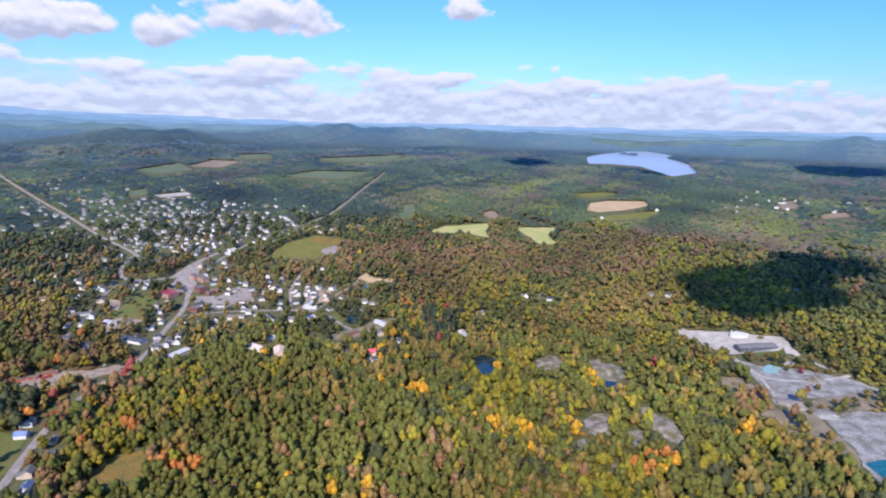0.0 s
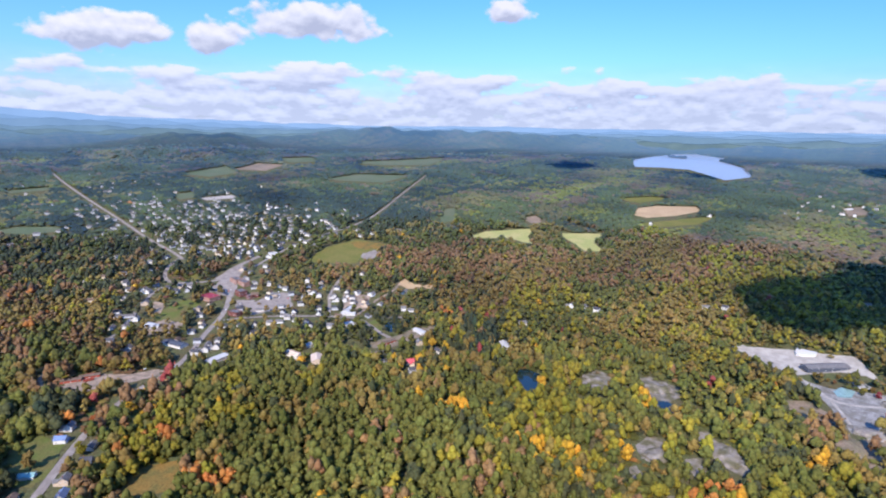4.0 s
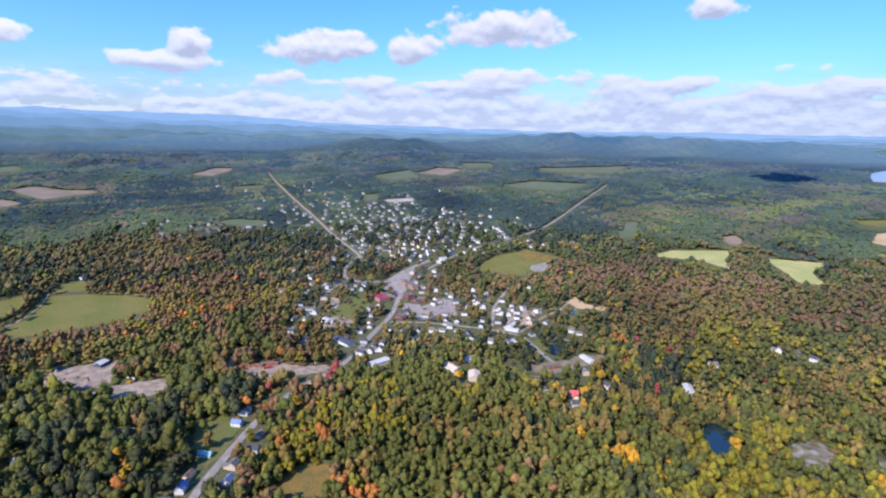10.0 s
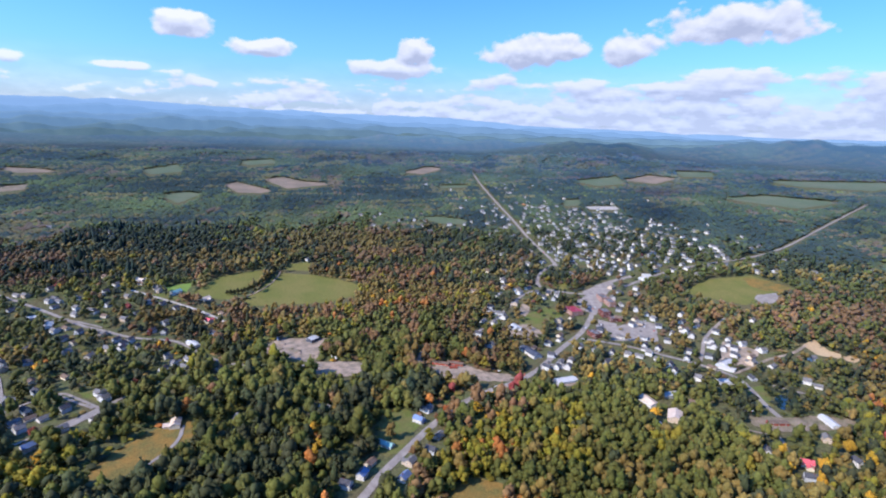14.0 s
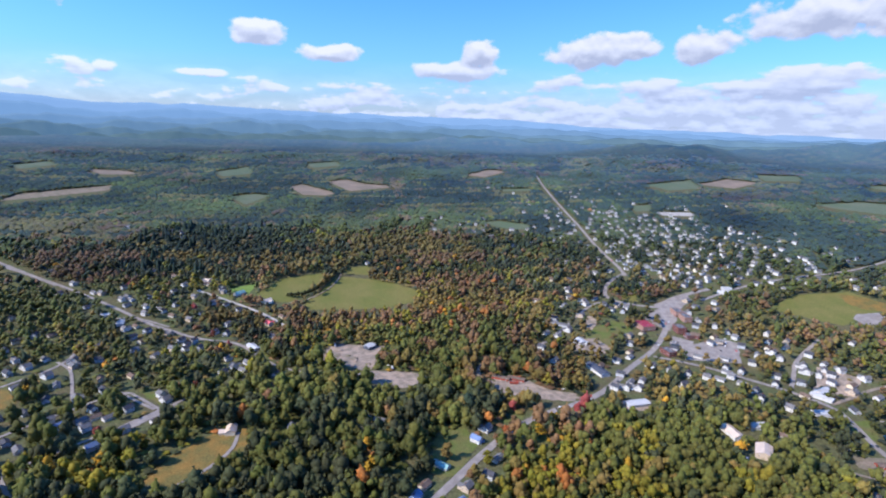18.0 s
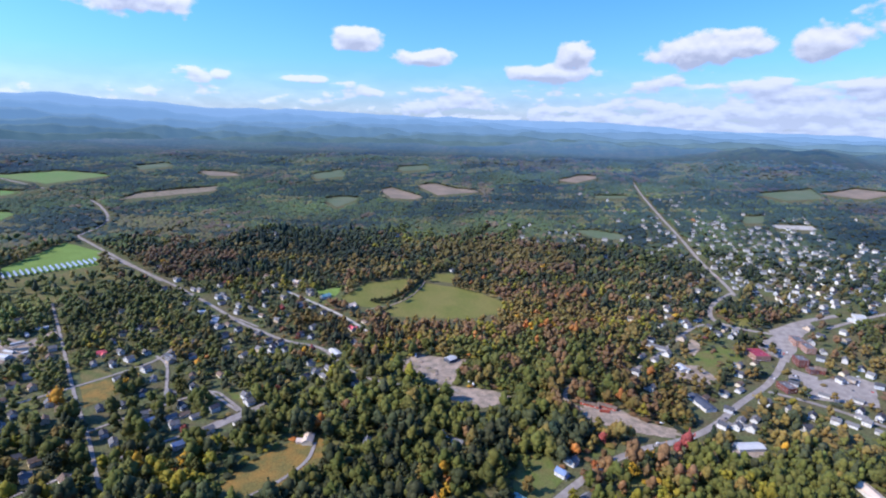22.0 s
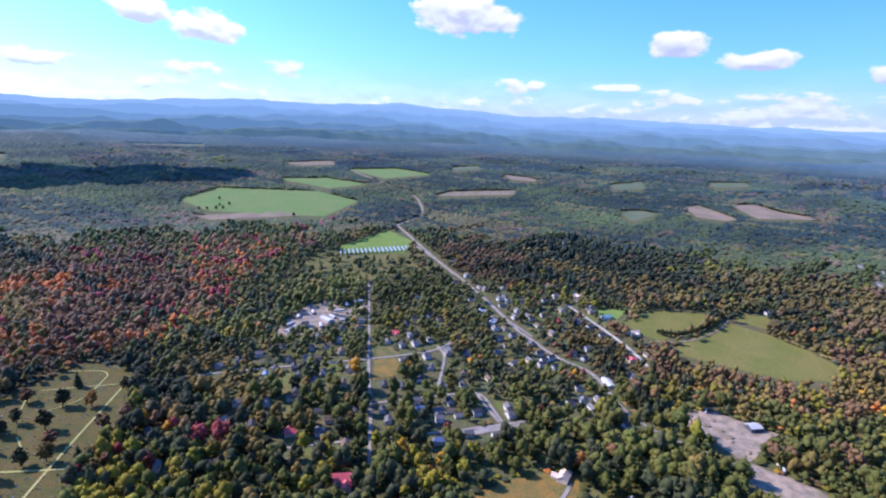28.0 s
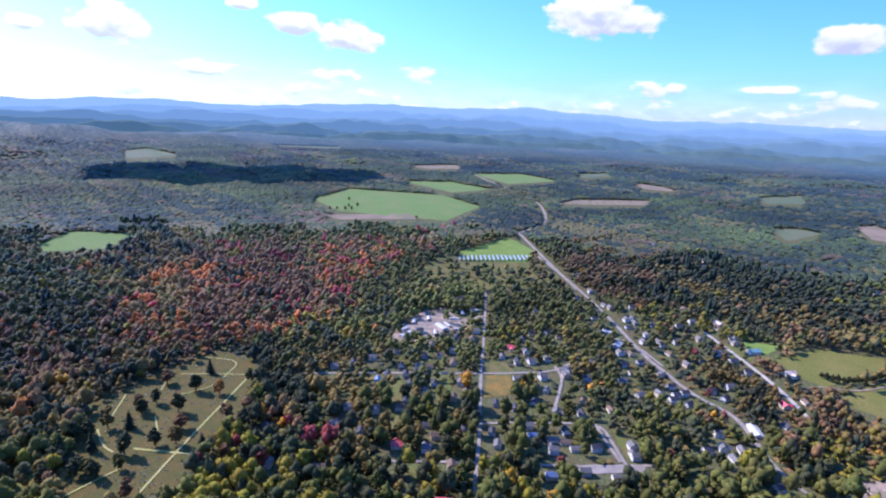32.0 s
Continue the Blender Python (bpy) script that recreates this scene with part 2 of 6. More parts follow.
material("straw", (0.36, 0.32, 0.13), 0.9, scale=0.02, fine=0.4, alt=(0.28, 0.29, 0.10), amp=0.2)
material("tan", (0.42, 0.30, 0.17), 0.9, scale=0.02, fine=0.4, alt=(0.36, 0.25, 0.14), amp=0.2)
material("dryfield", (0.215, 0.128, 0.034), 0.9, scale=0.06, fine=0.5, alt=(0.135, 0.11, 0.034), amp=0.35)
material("cemetery_grass", (0.100, 0.074, 0.022), 0.9, scale=0.06, fine=0.5, alt=(0.072, 0.070, 0.020), amp=0.35)
material("marsh", (0.14, 0.115, 0.045), 0.9, scale=0.06, fine=0.4, alt=(0.09, 0.10, 0.03), amp=0.35)
material("asphalt", (0.28, 0.245, 0.215), 0.85, scale=0.1, fine=1.0, alt=(0.21, 0.18, 0.155), amp=0.15)
material("gravel", (0.33, 0.25, 0.185), 0.9, scale=0.08, fine=0.8, alt=(0.19, 0.155, 0.115), amp=0.25)
material("chalk", (0.40, 0.365, 0.315), 0.9, scale=0.08, fine=0.8, amp=0.15)
material("chalkrock", (0.275, 0.265, 0.245), 0.9, scale=0.07, fine=0.35, alt=(0.16, 0.148, 0.125), amp=0.35)
material("spoil", (0.23, 0.175, 0.125), 0.9, scale=0.06, fine=0.5, alt=(0.15, 0.13, 0.08), amp=0.35)
material("slate", (0.25, 0.22, 0.19), 0.8, scale=0.10, fine=0.4, alt=(0.11, 0.10, 0.055), amp=0.4, bump=0.6)
material("water", (0.012, 0.03, 0.035), 0.06, spec=0.5, fine=0.5, bump=0.02)
material("pool", (0.24, 0.37, 0.34), 0.3, spec=0.3, fine=0.5, bump=0.02)
material("deep_pool", (0.012, 0.115, 0.135), 0.15, spec=0.4, fine=0.5, bump=0.02)
material("lake_water", (0.30, 0.34, 0.39), 0.3, spec=0.5, fine=0.1, bump=0.02, amp=0.1)
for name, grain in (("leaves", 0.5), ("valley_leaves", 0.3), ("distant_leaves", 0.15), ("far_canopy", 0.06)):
    material(name, (0.1, 0.1, 0.1), 0.75, fine=grain, bump=0.4, attr="leaf", leaf=0.38 if name != "far_canopy" else 0.0, amp=0.35, spec=0.1, sheen=(0.0, HAZE_TINT))
# the far woods are backdrop: a faint glow of their own stands for haze
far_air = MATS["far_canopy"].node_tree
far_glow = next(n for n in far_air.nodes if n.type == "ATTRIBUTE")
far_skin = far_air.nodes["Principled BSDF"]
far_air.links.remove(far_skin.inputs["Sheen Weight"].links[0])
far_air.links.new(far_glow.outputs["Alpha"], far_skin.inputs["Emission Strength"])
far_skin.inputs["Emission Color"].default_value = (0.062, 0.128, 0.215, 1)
material("bark", (0.09, 0.07, 0.05), 0.9, fine=6)

# ---- the lie of the land ----
CX, CY = -90.0, 100.0


def smooth(v, a, b):
    s = np.clip((v - a) / (b - a), 0, 1)
    return s * s * (3 - 2 * s)


# Far hills: bearing to the left of +y in degrees, distance, half width in degrees, half depth and height in metres.
HILLS = [(28, 3720, 8, 330, 85), (19, 4050, 7, 260, 66), (10, 4280, 10, 300, 128), (1, 4420, 8, 260, 110), (-6, 4330, 9, 280, 108), (-13, 4500, 8, 220, 120),
         (-26, 4420, 6, 240, 118), (-33, 4300, 7, 240, 100), (-40, 4400, 8, 260, 125), (-29, 3700, 8, 200, 40), (-7, 3700, 7, 260, 45), (37, 4330, 8, 240, 60), (46, 4480, 9, 220, 80),
         (54, 4250, 8, 240, 22), (64, 4450, 9, 260, 36), (75, 4280, 9, 240, 30), (86, 4450, 9, 240, 38), (95, 4100, 8, 260, 26), (104, 4420, 9, 240, 40), (113, 4200, 8, 240, 34),
         (122, 4420, 8, 240, 44), (128, 3850, 9, 380, 40), (140, 3900, 10, 420, 70), (150, 4350, 8, 260, 70), (112, 3250, 7, 260, 18), (124, 2900, 7, 240, 24), (136, 3150, 8, 300, 36)]
HILL_AT = np.array([(CX - r * math.sin(radians(a)), CY + r * math.cos(radians(a)), radians(a), r, radians(w), d, h) for a, r, w, d, h in HILLS])
OPEN_LAND = []      # far fields and roads, levelled to keep their place in the camera's view: x, y, reach


def ground_z(x, y):
    x, y = np.asarray(x, float), np.asarray(y, float)
    r = np.hypot(x - CX, y - CY)
    z = 292 * (1 - np.exp(-np.clip(r - 900, 0, 2475) / 2700)) + 0.004 * np.maximum(r - 3375, 0)
    if np.max(r) < 1700:
        return z
    az = np.arctan2(-(x - CX), y - CY)
    roll = 15 * np.sin(x / 150 + 1.3 + 1.5 * np.sin(y / 330)) * np.sin(y / 133 + 1.2 * np.sin(x / 290)) + 9 * np.sin(x / 71 + y / 95) * np.cos(y / 83 - x / 160)
    roll = roll * smooth(r, 1700, 2500) * (1 - 0.75 * smooth(r, 3000, 3500))
    level = np.ones_like(r)
    for ox, oy, reach in OPEN_LAND:
        level = level * smooth(np.hypot(x - ox, y - oy), 0.9 * reach, 1.5 * reach + 160)
    hill = np.zeros_like(r)
    for _, _, a0, r0, w, d, h in HILL_AT:
        u, v = (az - a0) / w, (r - r0) / d
        lobe = np.exp(-1.2 * np.abs(u) ** 2.6 - np.where(v < 0, 0.8, 1.6) * v * v) * h
        hill = np.maximum(hill, lobe) + 0.15 * np.minimum(hill, lobe)
    rough = 1 + 0.10 * np.sin(az * 61 + r / 190) + 0.05 * np.sin(az * 143 - r / 157)
    return z + level * (roll + hill * rough)


def gz(x, y):
    r = math.hypot(x - CX, y - CY)
    return 292 * (1 - math.exp(-max(r - 900, 0) / 2700)) if r < 1700 else float(ground_z(x, y))


# Plan in metres: roads (name, width, surface, line), fields, waters, houses.
ROADS = [
    ("main_road", 9, "asphalt", [(-356, 248), (-369, 327), (-384, 390), (-399, 420), (-408, 450), (-426, 508), (-441, 573), (-441, 634), (-429, 690), (-432, 753), (-450, 819), (-462, 903), (-477, 966), (-501, 1026), (-543, 1080)]),
    ("square_road", 11, "asphalt", [(-543, 1080), (-554, 1119), (-544, 1179), (-526, 1239)]),
    ("town_street", 8, "asphalt", [(-546, 1076), (-573, 1058), (-606, 1044), (-634, 1040), (-663, 1068), (-687, 1125), (-693, 1184)]),
    ("highway_north", 8, "asphalt", [(-680, 1176), (-732, 1220), (-806, 1272), (-868, 1320), (-996, 1431), (-1230, 1623), (-1512, 1868), (-1728, 2074)]),
    ("back_street", 6, "asphalt", [(-572, 734), (-597, 825), (-615, 903), (-636, 978), (-634, 1014)]),
    ("hill_road", 7, "asphalt", [(-510, 1167), (-492, 1287), (-447, 1416), (-384, 1524), (-339, 1665), (-315, 1953), (-270, 2481)]),
    ("east_street", 7, "asphalt", [(-453, 897), (-418, 914), (-378, 927), (-333, 933), (-288, 940), (-228, 940), (-201, 914), (-168, 870), (-150, 852)]),
    ("side_street", 6, "asphalt", [(-279, 948), (-292, 999), (-306, 1041), (-306, 1143)]),
    ("dirt_lane", 5, "gravel", [(-230, 945), (-210, 1030), (-183, 1076), (-176, 1120)]),
    ("mill_lane", 5, "asphalt", [(-180, 945), (-158, 948), (-123, 954), (-84, 966)]),
    ("dirt_lane", 4, "gravel", [(-189, 788), (-158, 792), (-140, 807), (-123, 770)]),
    ("yard_lane", 6, "gravel", [(-591, 688), (-591, 660), (-567, 630), (-537, 633), (-501, 652), (-464, 684), (-428, 698)]),
    ("north_street", 4.2, "asphalt", [(-1221, 30), (-1002, 63), (-891, 78), (-814, 90), (-735, 104), (-662, 112), (-618, 120)]),
    ("cross_street", 4.5, "asphalt", [(-810, -156), (-843, -69), (-867, 6), (-891, 78), (-918, 147), (-939, 184), (-994, 212)]),
    ("village_highway", 6.2, "asphalt", [(-1503, 93), (-1328, 186), (-1215, 238), (-1102, 284), (-1020, 312), (-978, 338), (-918, 366), (-885, 400), (-846, 410), (-788, 414)]),
    ("village_highway", 5, "asphalt", [(-788, 414), (-752, 423), (-724, 438), (-693, 468), (-652, 522)]),
    ("county_road", 7.6, "asphalt", [(-1275, 207), (-1425, 141), (-1660, 45)]),
    ("county_road", 7.6, "asphalt", [(-1660, 45), (-1760, 102), (-1858, 112), (-2109, 66), (-2301, -63), (-2650, -274)]),
    ("low_street", 4, "asphalt", [(-760, 102), (-774, 138), (-788, 184), (-804, 238), (-768, 249), (-726, 261)]),
    ("park_street", 4, "asphalt", [(-652, 4), (-678, 90), (-708, 212), (-723, 258), (-735, 292)]),
    ("farm_road", 6, "chalk", [(-1131, 418), (-1040, 456), (-966, 483), (-903, 495)]),
    ("farm_driveway", 4, "asphalt", [(-562, 234), (-572, 270), (-591, 302), (-621, 318)]),
    ("cemetery_path", 2.4, "straw", [(-538, -176), (-614, -191), (-781, -218)]),
    ("cemetery_path", 1.8, "straw", [(-756, -306), (-770, -266), (-792, -191)]),
    ("cemetery_path", 1.8, "straw", [(-810, -313), (-819, -256), (-774, -248), (-738, -243), (-704, -272)]),
    ("cemetery_path", 1.8, "straw", [(-688, -328), (-639, -302)]),
    ("cemetery_path", 1.8, "straw", [(-747, -315), (-711, -297)]),
    ("cemetery_path", 2.2, "straw", [(-616, -297), (-592, -266), (-587, -248)]),
    ("cemetery_path", 2.2, "straw", [(-518, -236), (-540, -230), (-569, -220)]),
    ("cemetery_path", 3, "straw", [(-598, -234), (-605, -189), (-610, -164)]),
    ("cemetery_path", 1.8, "straw", [(-657, -259), (-632, -234)]),
    ("village_lane", 4, "asphalt", [(-981, -74), (-1019, -56), (-1060, -16), (-1071, 22)]),
    ("village_lane", 4, "asphalt", [(-1089, -61), (-994, -32)]),
    ("village_lane", 4, "asphalt", [(-801, 232), (-765, 243), (-729, 256)]),
    ("village_lane", 4, "asphalt", [(-952, 178), (-916, 191), (-862, 187), (-812, 182)]),
    ("village_lane", 4, "asphalt", [(-1076, 261), (-1062, 299), (-997, 335)]),
    ("quarry_road", 5.5, "chalk", [(416, 882), (434, 846), (446, 799), (452, 745), (452, 713), (472, 698), (518, 698), (585, 716)]),
    ("quarry_road", 4, "chalk", [(452, 711), (448, 684), (439, 650)]),
    ("quarry_road", 4.5, "chalk", [(436, 835), (497, 832), (536, 806), (554, 765), (572, 729)]),
    ("meadow_lane", 3, "gravel", [(-985, 535), (-981, 580), (-1004, 630), (-1036, 668), (-1062, 690)]),
]
FIELDS = [
    ("meadow", "grass", [(-1053, 498), (-1110, 580), (-1092, 662), (-1062, 652), (-987, 546), (-1002, 525)]),
    ("meadow", "grass", [(-951, 540), (-1058, 681), (-1012, 726), (-954, 759), (-891, 774), (-858, 738), (-864, 675), (-906, 608)]),
    ("meadow", "grass", [(-1095, 717), (-1074, 771), (-1029, 738), (-1058, 706)]),
    ("meadow", "brightgrass", [(-1113, 471), (-1107, 526), (-1068, 495), (-1084, 471)]),
    ("ballfield", "grass", [(-411, 1220), (-402, 1320), (-338, 1410), (-252, 1382), (-273, 1336), (-297, 1228), (-366, 1220)]),
    ("ballfield_end", "dryfield", [(-348, 1386), (-303, 1396), (-261, 1386), (-261, 1348), (-296, 1332), (-324, 1343)]),
    ("ballfield_lot", "asphalt", [(-294, 1275), (-296, 1301), (-270, 1334), (-261, 1322), (-260, 1274), (-276, 1258)]),
    ("hayfield", "straw", [(-51, 1470), (3, 1536), (140, 1580), (117, 1490), (135, 1416), (66, 1472)]),
    ("hayfield", "straw", [(204, 1533), (330, 1534), (285, 1449), (297, 1368), (249, 1377)]),
    ("cornfield", "tan", [(465, 1752), (498, 1855), (573, 1893), (697, 1881), (690, 1816), (597, 1750), (497, 1720)]),
    ("meadow", "grass", [(441, 1644), (627, 1713), (708, 1734), (618, 1638), (490, 1602)]),
    ("meadow", "grass", [(472, 2016), (597, 2052), (670, 2019), (526, 1944)]),
    ("cornfield", "far_tan", [(-1146, 2418), (-1131, 2667), (-994, 2658), (-994, 2430)]),
    ("far_meadow", "far_grass", [(-1282, 2226), (-1220, 2517), (-1083, 2328), (-1138, 2192)]),
    ("far_meadow", "far_grass", [(-687, 2265), (-572, 2444), (-336, 2462), (-428, 2244)]),
    ("far_meadow", "far_grass", [(-702, 2865), (-234, 3213), (-292, 2847), (-536, 2781)]),
    ("cornfield", "far_tan", [(-2019, 1002), (-2043, 1062), (-1821, 1095), (-1804, 1038), (-1857, 975)]),
    ("cornfield", "far_tan", [(-2064, 1179), (-2061, 1274), (-1930, 1290), (-1822, 1380), (-1836, 1158)]),
    ("far_meadow", "far_grass", [(-1922, 744), (-1941, 824), (-1894, 876), (-1785, 750)]),
    ("pasture", "pasture_grass", [(-1814, -652), (-2040, -616), (-2085, -284), (-1948, -111), (-1716, -174), (-1695, -504)]),
    ("ploughed_strip", "far_tan", [(-1629, -536), (-1750, -306), (-1707, -248), (-1602, -462)]),
    ("pasture", "pasture_grass", [(-2295, -498), (-2382, -310), (-2274, -123), (-2146, -256)]),
    ("pasture", "pasture_grass", [(-2652, -279), (-2769, -72), (-2619, 122), (-2436, -84)]),
    ("solar_meadow", "brightgrass", [(-1436, -75), (-1608, 24), (-1503, 105), (-1413, 94), (-1368, -54)]),
    ("marsh", "marsh", [(-1282, -162), (-1386, -78), (-1413, 129), (-1305, 186), (-1227, 30), (-1233, -122)]),
    ("pasture", "pasture_grass", [(-1092, -930), (-1194, -950), (-1248, -813), (-1128, -796), (-1056, -878)]),
    ("far_pasture", "far_grass", [(-2370, -1920), (-2550, -1947), (-2418, -1634), (-2160, -1701)]),
    ("far_pasture", "far_grass", [(-3378, -1737), (-3636, -1383), (-3276, -1221), (-3114, -1506)]),
    ("farm_meadow", "dryfield", [(-590, 213), (-618, 246), (-634, 294), (-634, 330), (-597, 321), (-572, 300), (-561, 273), (-554, 237)]),
    ("lawn", "yard_grass", [(-616, 336), (-594, 357), (-570, 342), (-588, 328)]),
    ("cemetery_ground", "cemetery_grass", [(-513, -231), (-572, -284), (-663, -351), (-765, -333), (-846, -306), (-816, -222), (-742, -183), (-668, -170), (-552, -152)]),
    ("lawn", "yard_grass", [(-522, -292), (-546, -303), (-525, -256), (-510, -249), (-504, -267)]),
    ("lawn", "yard_grass", [(-435, 444), (-483, 490), (-483, 528), (-441, 518), (-417, 465), (-418, 446)]),
    ("lawn", "yard_grass", [(-414, 562), (-410, 597), (-382, 603), (-366, 554), (-382, 540)]),
    ("lawn", "yard_grass", [(-474, 570), (-462, 618), (-447, 594), (-459, 562)]),
    ("foreground_meadow", "dryfield", [(-333, 438), (-336, 486), (-306, 501), (-288, 483), (-284, 456)]),
    ("gravel_yard", "gravel", [(-770, 468), (-780, 531), (-726, 590), (-706, 562), (-669, 519), (-678, 510), (-706, 501)]),
    ("gravel_yard", "gravel", [(-670, 518), (-633, 562), (-594, 580), (-598, 526), (-634, 500)]),
    ("parking_lot", "asphalt", [(-418, 1033), (-379, 1044), (-375, 1001), (-423, 991)]),
    ("parking_lot", "asphalt", [(-471, 988), (-438, 995), (-430, 971), (-459, 958)]),
    ("town_square", "asphalt", [(-561, 1083), (-544, 1176), (-522, 1152), (-513, 1054), (-537, 1064)]),
    ("town_green", "grass", [(-652, 1071), (-675, 1200), (-608, 1188), (-572, 1107), (-594, 1058)]),
    ("lawn", "yard_grass", [(-582, 894), (-567, 975), (-526, 963), (-510, 870), (-546, 860)]),
    ("lawn", "yard_grass", [(-207, 909), (-186, 939), (-162, 879), (-174, 867)]),
    ("quarry_floor", "chalk", [(397, 882), (484, 867), (564, 841), (555, 779), (516, 797), (448, 786), (427, 816)]),
    ("quarry_floor", "chalkrock", [(444, 777), (474, 747), (531, 737), (578, 711), (601, 679), (540, 657), (474, 648), (445, 624), (428, 631), (437, 659), (443, 715)]),
    ("quarry_floor", "chalkrock", [(469, 603), (526, 619), (606, 613), (470, 456), (442, 476), (444, 503), (458, 530), (462, 569)]),
    ("spoil_bank", "spoil", [(385, 705), (424, 707), (435, 655), (423, 623), (397, 630), (380, 653)]),
    ("spoil_bank", "spoil", [(390, 603), (443, 621), (507, 653), (606, 676), (565, 624), (495, 615), (463, 598), (457, 530), (440, 499), (421, 528), (403, 558), (373, 562)]),
    ("clearing", "tan", [(-180, 1120), (-171, 1152), (-144, 1120), (-104, 1120), (-108, 1101), (-158, 1095)]),
    ("mill_ground", "spoil", [(-180, 828), (-135, 867), (-93, 909), (-96, 870), (-132, 825), (-168, 807)]),
    ("town_lot", "gravel", [(-279, 1048), (-225, 1056), (-220, 993), (-261, 969)]),
    ("red_field", "marsh", [(-968, 81), (-900, 87), (-870, 120), (-918, 122)]),
    ("orchard_lot", "dryfield", [(-888, 86), (-897, 120), (-843, 130), (-824, 94)]),
    ("far_field", "spoil", [(-2086, 128), (-2198, 194), (-2272, 457), (-2176, 428)]),
    ("far_meadow", "far_grass", [(-2880, 187), (-2770, 218), (-2880, 358), (-3017, 324)]),
    ("far_field", "far_tan", [(-2714, 423), (-2536, 464), (-2506, 614), (-2630, 542)]),
    ("far_meadow", "far_grass", [(-2468, 853), (-2347, 860), (-2378, 999), (-2588, 1051)]),
    ("far_field", "spoil", [(-2768, -634), (-2711, -504), (-2804, -356), (-2948, -416)]),
    ("far_pasture", "far_grass", [(-2599, 1336), (-2452, 1312), (-2473, 1476), (-2624, 1526)]),
    ("far_lot", "far_tan", [(-1922, 1804), (-1827, 1838), (-1901, 2070), (-1994, 2030)]),
    ("far_meadow", "far_grass", [(-1220, 1240), (-1120, 1251), (-1064, 1305), (-1109, 1334), (-1190, 1300)]),
    ("far_meadow", "far_grass", [(-1071, 1804), (-1006, 1735), (-981, 1791), (-1035, 1870)]),
    ("far_meadow", "far_grass", [(-1566, 1670), (-1519, 1649), (-1462, 1746), (-1503, 1780)]),
    ("far_lot", "chalk", [(-968, 1768), (-918, 1753), (-844, 1816), (-886, 1856)]),
    ("far_meadow", "far_grass", [(-140, 1642), (-130, 1611), (-90, 1649), (-99, 1818), (-133, 1796)]),
    ("far_meadow", "far_grass", [(-1120, 2920), (-999, 2745), (-884, 2837), (-968, 3008)]),
    ("far_lot", "far_tan", [(1132, 1836), (1087, 1730), (1156, 1742), (1202, 1861)]),
    ("far_lot", "far_tan", [(1145, 1642), (1123, 1586), (1231, 1611), (1244, 1667)]),
    ("far_lot", "far_tan", [(117, 1696), (140, 1624), (178, 1660), (158, 1735)]),
    ("trailer_lot", "gravel", [(-963, -86), (-1019, -86), (-1089, -61), (-1112, -29), (-1073, 11), (-1114, 40), (-1089, 47), (-1022, 22), (-1024, -7), (-972, -32)]),
    ("lawn", "yard_grass", [(-821, -45), (-846, -29), (-801, -4), (-767, -2), (-776, -29)]),
    ("lawn", "yard_grass", [(-857, 11), (-875, 36), (-817, 52), (-792, 43), (-817, 25)]),
    ("lawn", "yard_grass", [(-799, 248), (-796, 263), (-754, 279), (-738, 263)]),
    ("lawn", "yard_grass", [(-1096, 436), (-1078, 475), (-1060, 506), (-1035, 488), (-1053, 443)]),
    ("lawn", "yard_grass", [(-657, 43), (-666, 61), (-639, 70), (-630, 56)]),
    ("lawn", "yard_grass", [(-767, -29), (-740, 14), (-709, 16), (-718, -14)]),
    ("store_lot", "asphalt", [(-713, 218), (-736, 284), (-718, 277), (-700, 223)]),
    ("quarry_rock", "slate", [(130, 724), (164, 772), (182, 756), (180, 729), (151, 695)]),
    ("quarry_rock", "slate", [(216, 749), (236, 756), (268, 724), (261, 698), (220, 670), (218, 704)]),
    ("quarry_rock", "slate", [(171, 580), (194, 601), (212, 592), (194, 558), (171, 554)]),
    ("quarry_rock", "slate", [(216, 558), (241, 565), (234, 536), (216, 526)]),
    ("quarry_rock", "slate", [(144, 533), (162, 542), (164, 513), (153, 502)]),
    ("quarry_rock", "slate", [(250, 614), (261, 619), (270, 572), (277, 538), (270, 524), (254, 547), (245, 594)]),
    ("quarry_rock", "slate", [(178, 495), (189, 497), (182, 477), (173, 477)]),
    ("town_lot", "asphalt", [(-443, 965), (-418, 1022), (-380, 1024), (-356, 979), (-416, 927)]),
    ("town_lot", "gravel", [(-407, 720), (-380, 765), (-360, 738), (-376, 691)]),
    ("town_lot", "gravel", [(-574, 848), (-551, 886), (-511, 873), (-502, 830), (-542, 814)]),
    ("rail_yard", "gravel", [(-544, 644), (-524, 675), (-482, 680), (-448, 700), (-436, 682), (-468, 650), (-518, 619)]),
    ("town_lot", "asphalt", [(-542, 1008), (-544, 1073), (-504, 1071), (-482, 1001)]),
    ("bare_bank", "spoil", [(-160, 824), (-126, 886), (-81, 920), (-79, 891), (-119, 842), (-146, 806)]),
    ("town_lot", "gravel", [(-603, 909), (-610, 950), (-585, 943), (-572, 904)]),
]
WATERS = [
    ("pond", [(50, 756), (66, 760), (84, 742), (75, 680), (63, 681), (51, 726)]),
    ("pond", [(222, 684), (238, 684), (249, 669), (238, 654), (225, 662)]),
    ("quarry_pool", [(472, 739), (490, 752), (503, 743), (485, 721), (468, 722)]),
    ("deep_quarry_pool", [(449, 507), (473, 515), (518, 512), (472, 458), (449, 479)]),
    ("small_pond", [(-168, 903), (-165, 927), (-153, 921), (-150, 878), (-159, 879)]),
    ("lake", [(832, 3240), (1010, 3560), (1330, 4030), (1490, 4060), (1480, 3560), (1305, 3234), (1290, 2900), (1182, 2551), (1020, 2442), (1000, 2805), (890, 2890), (765, 2916)]),
]
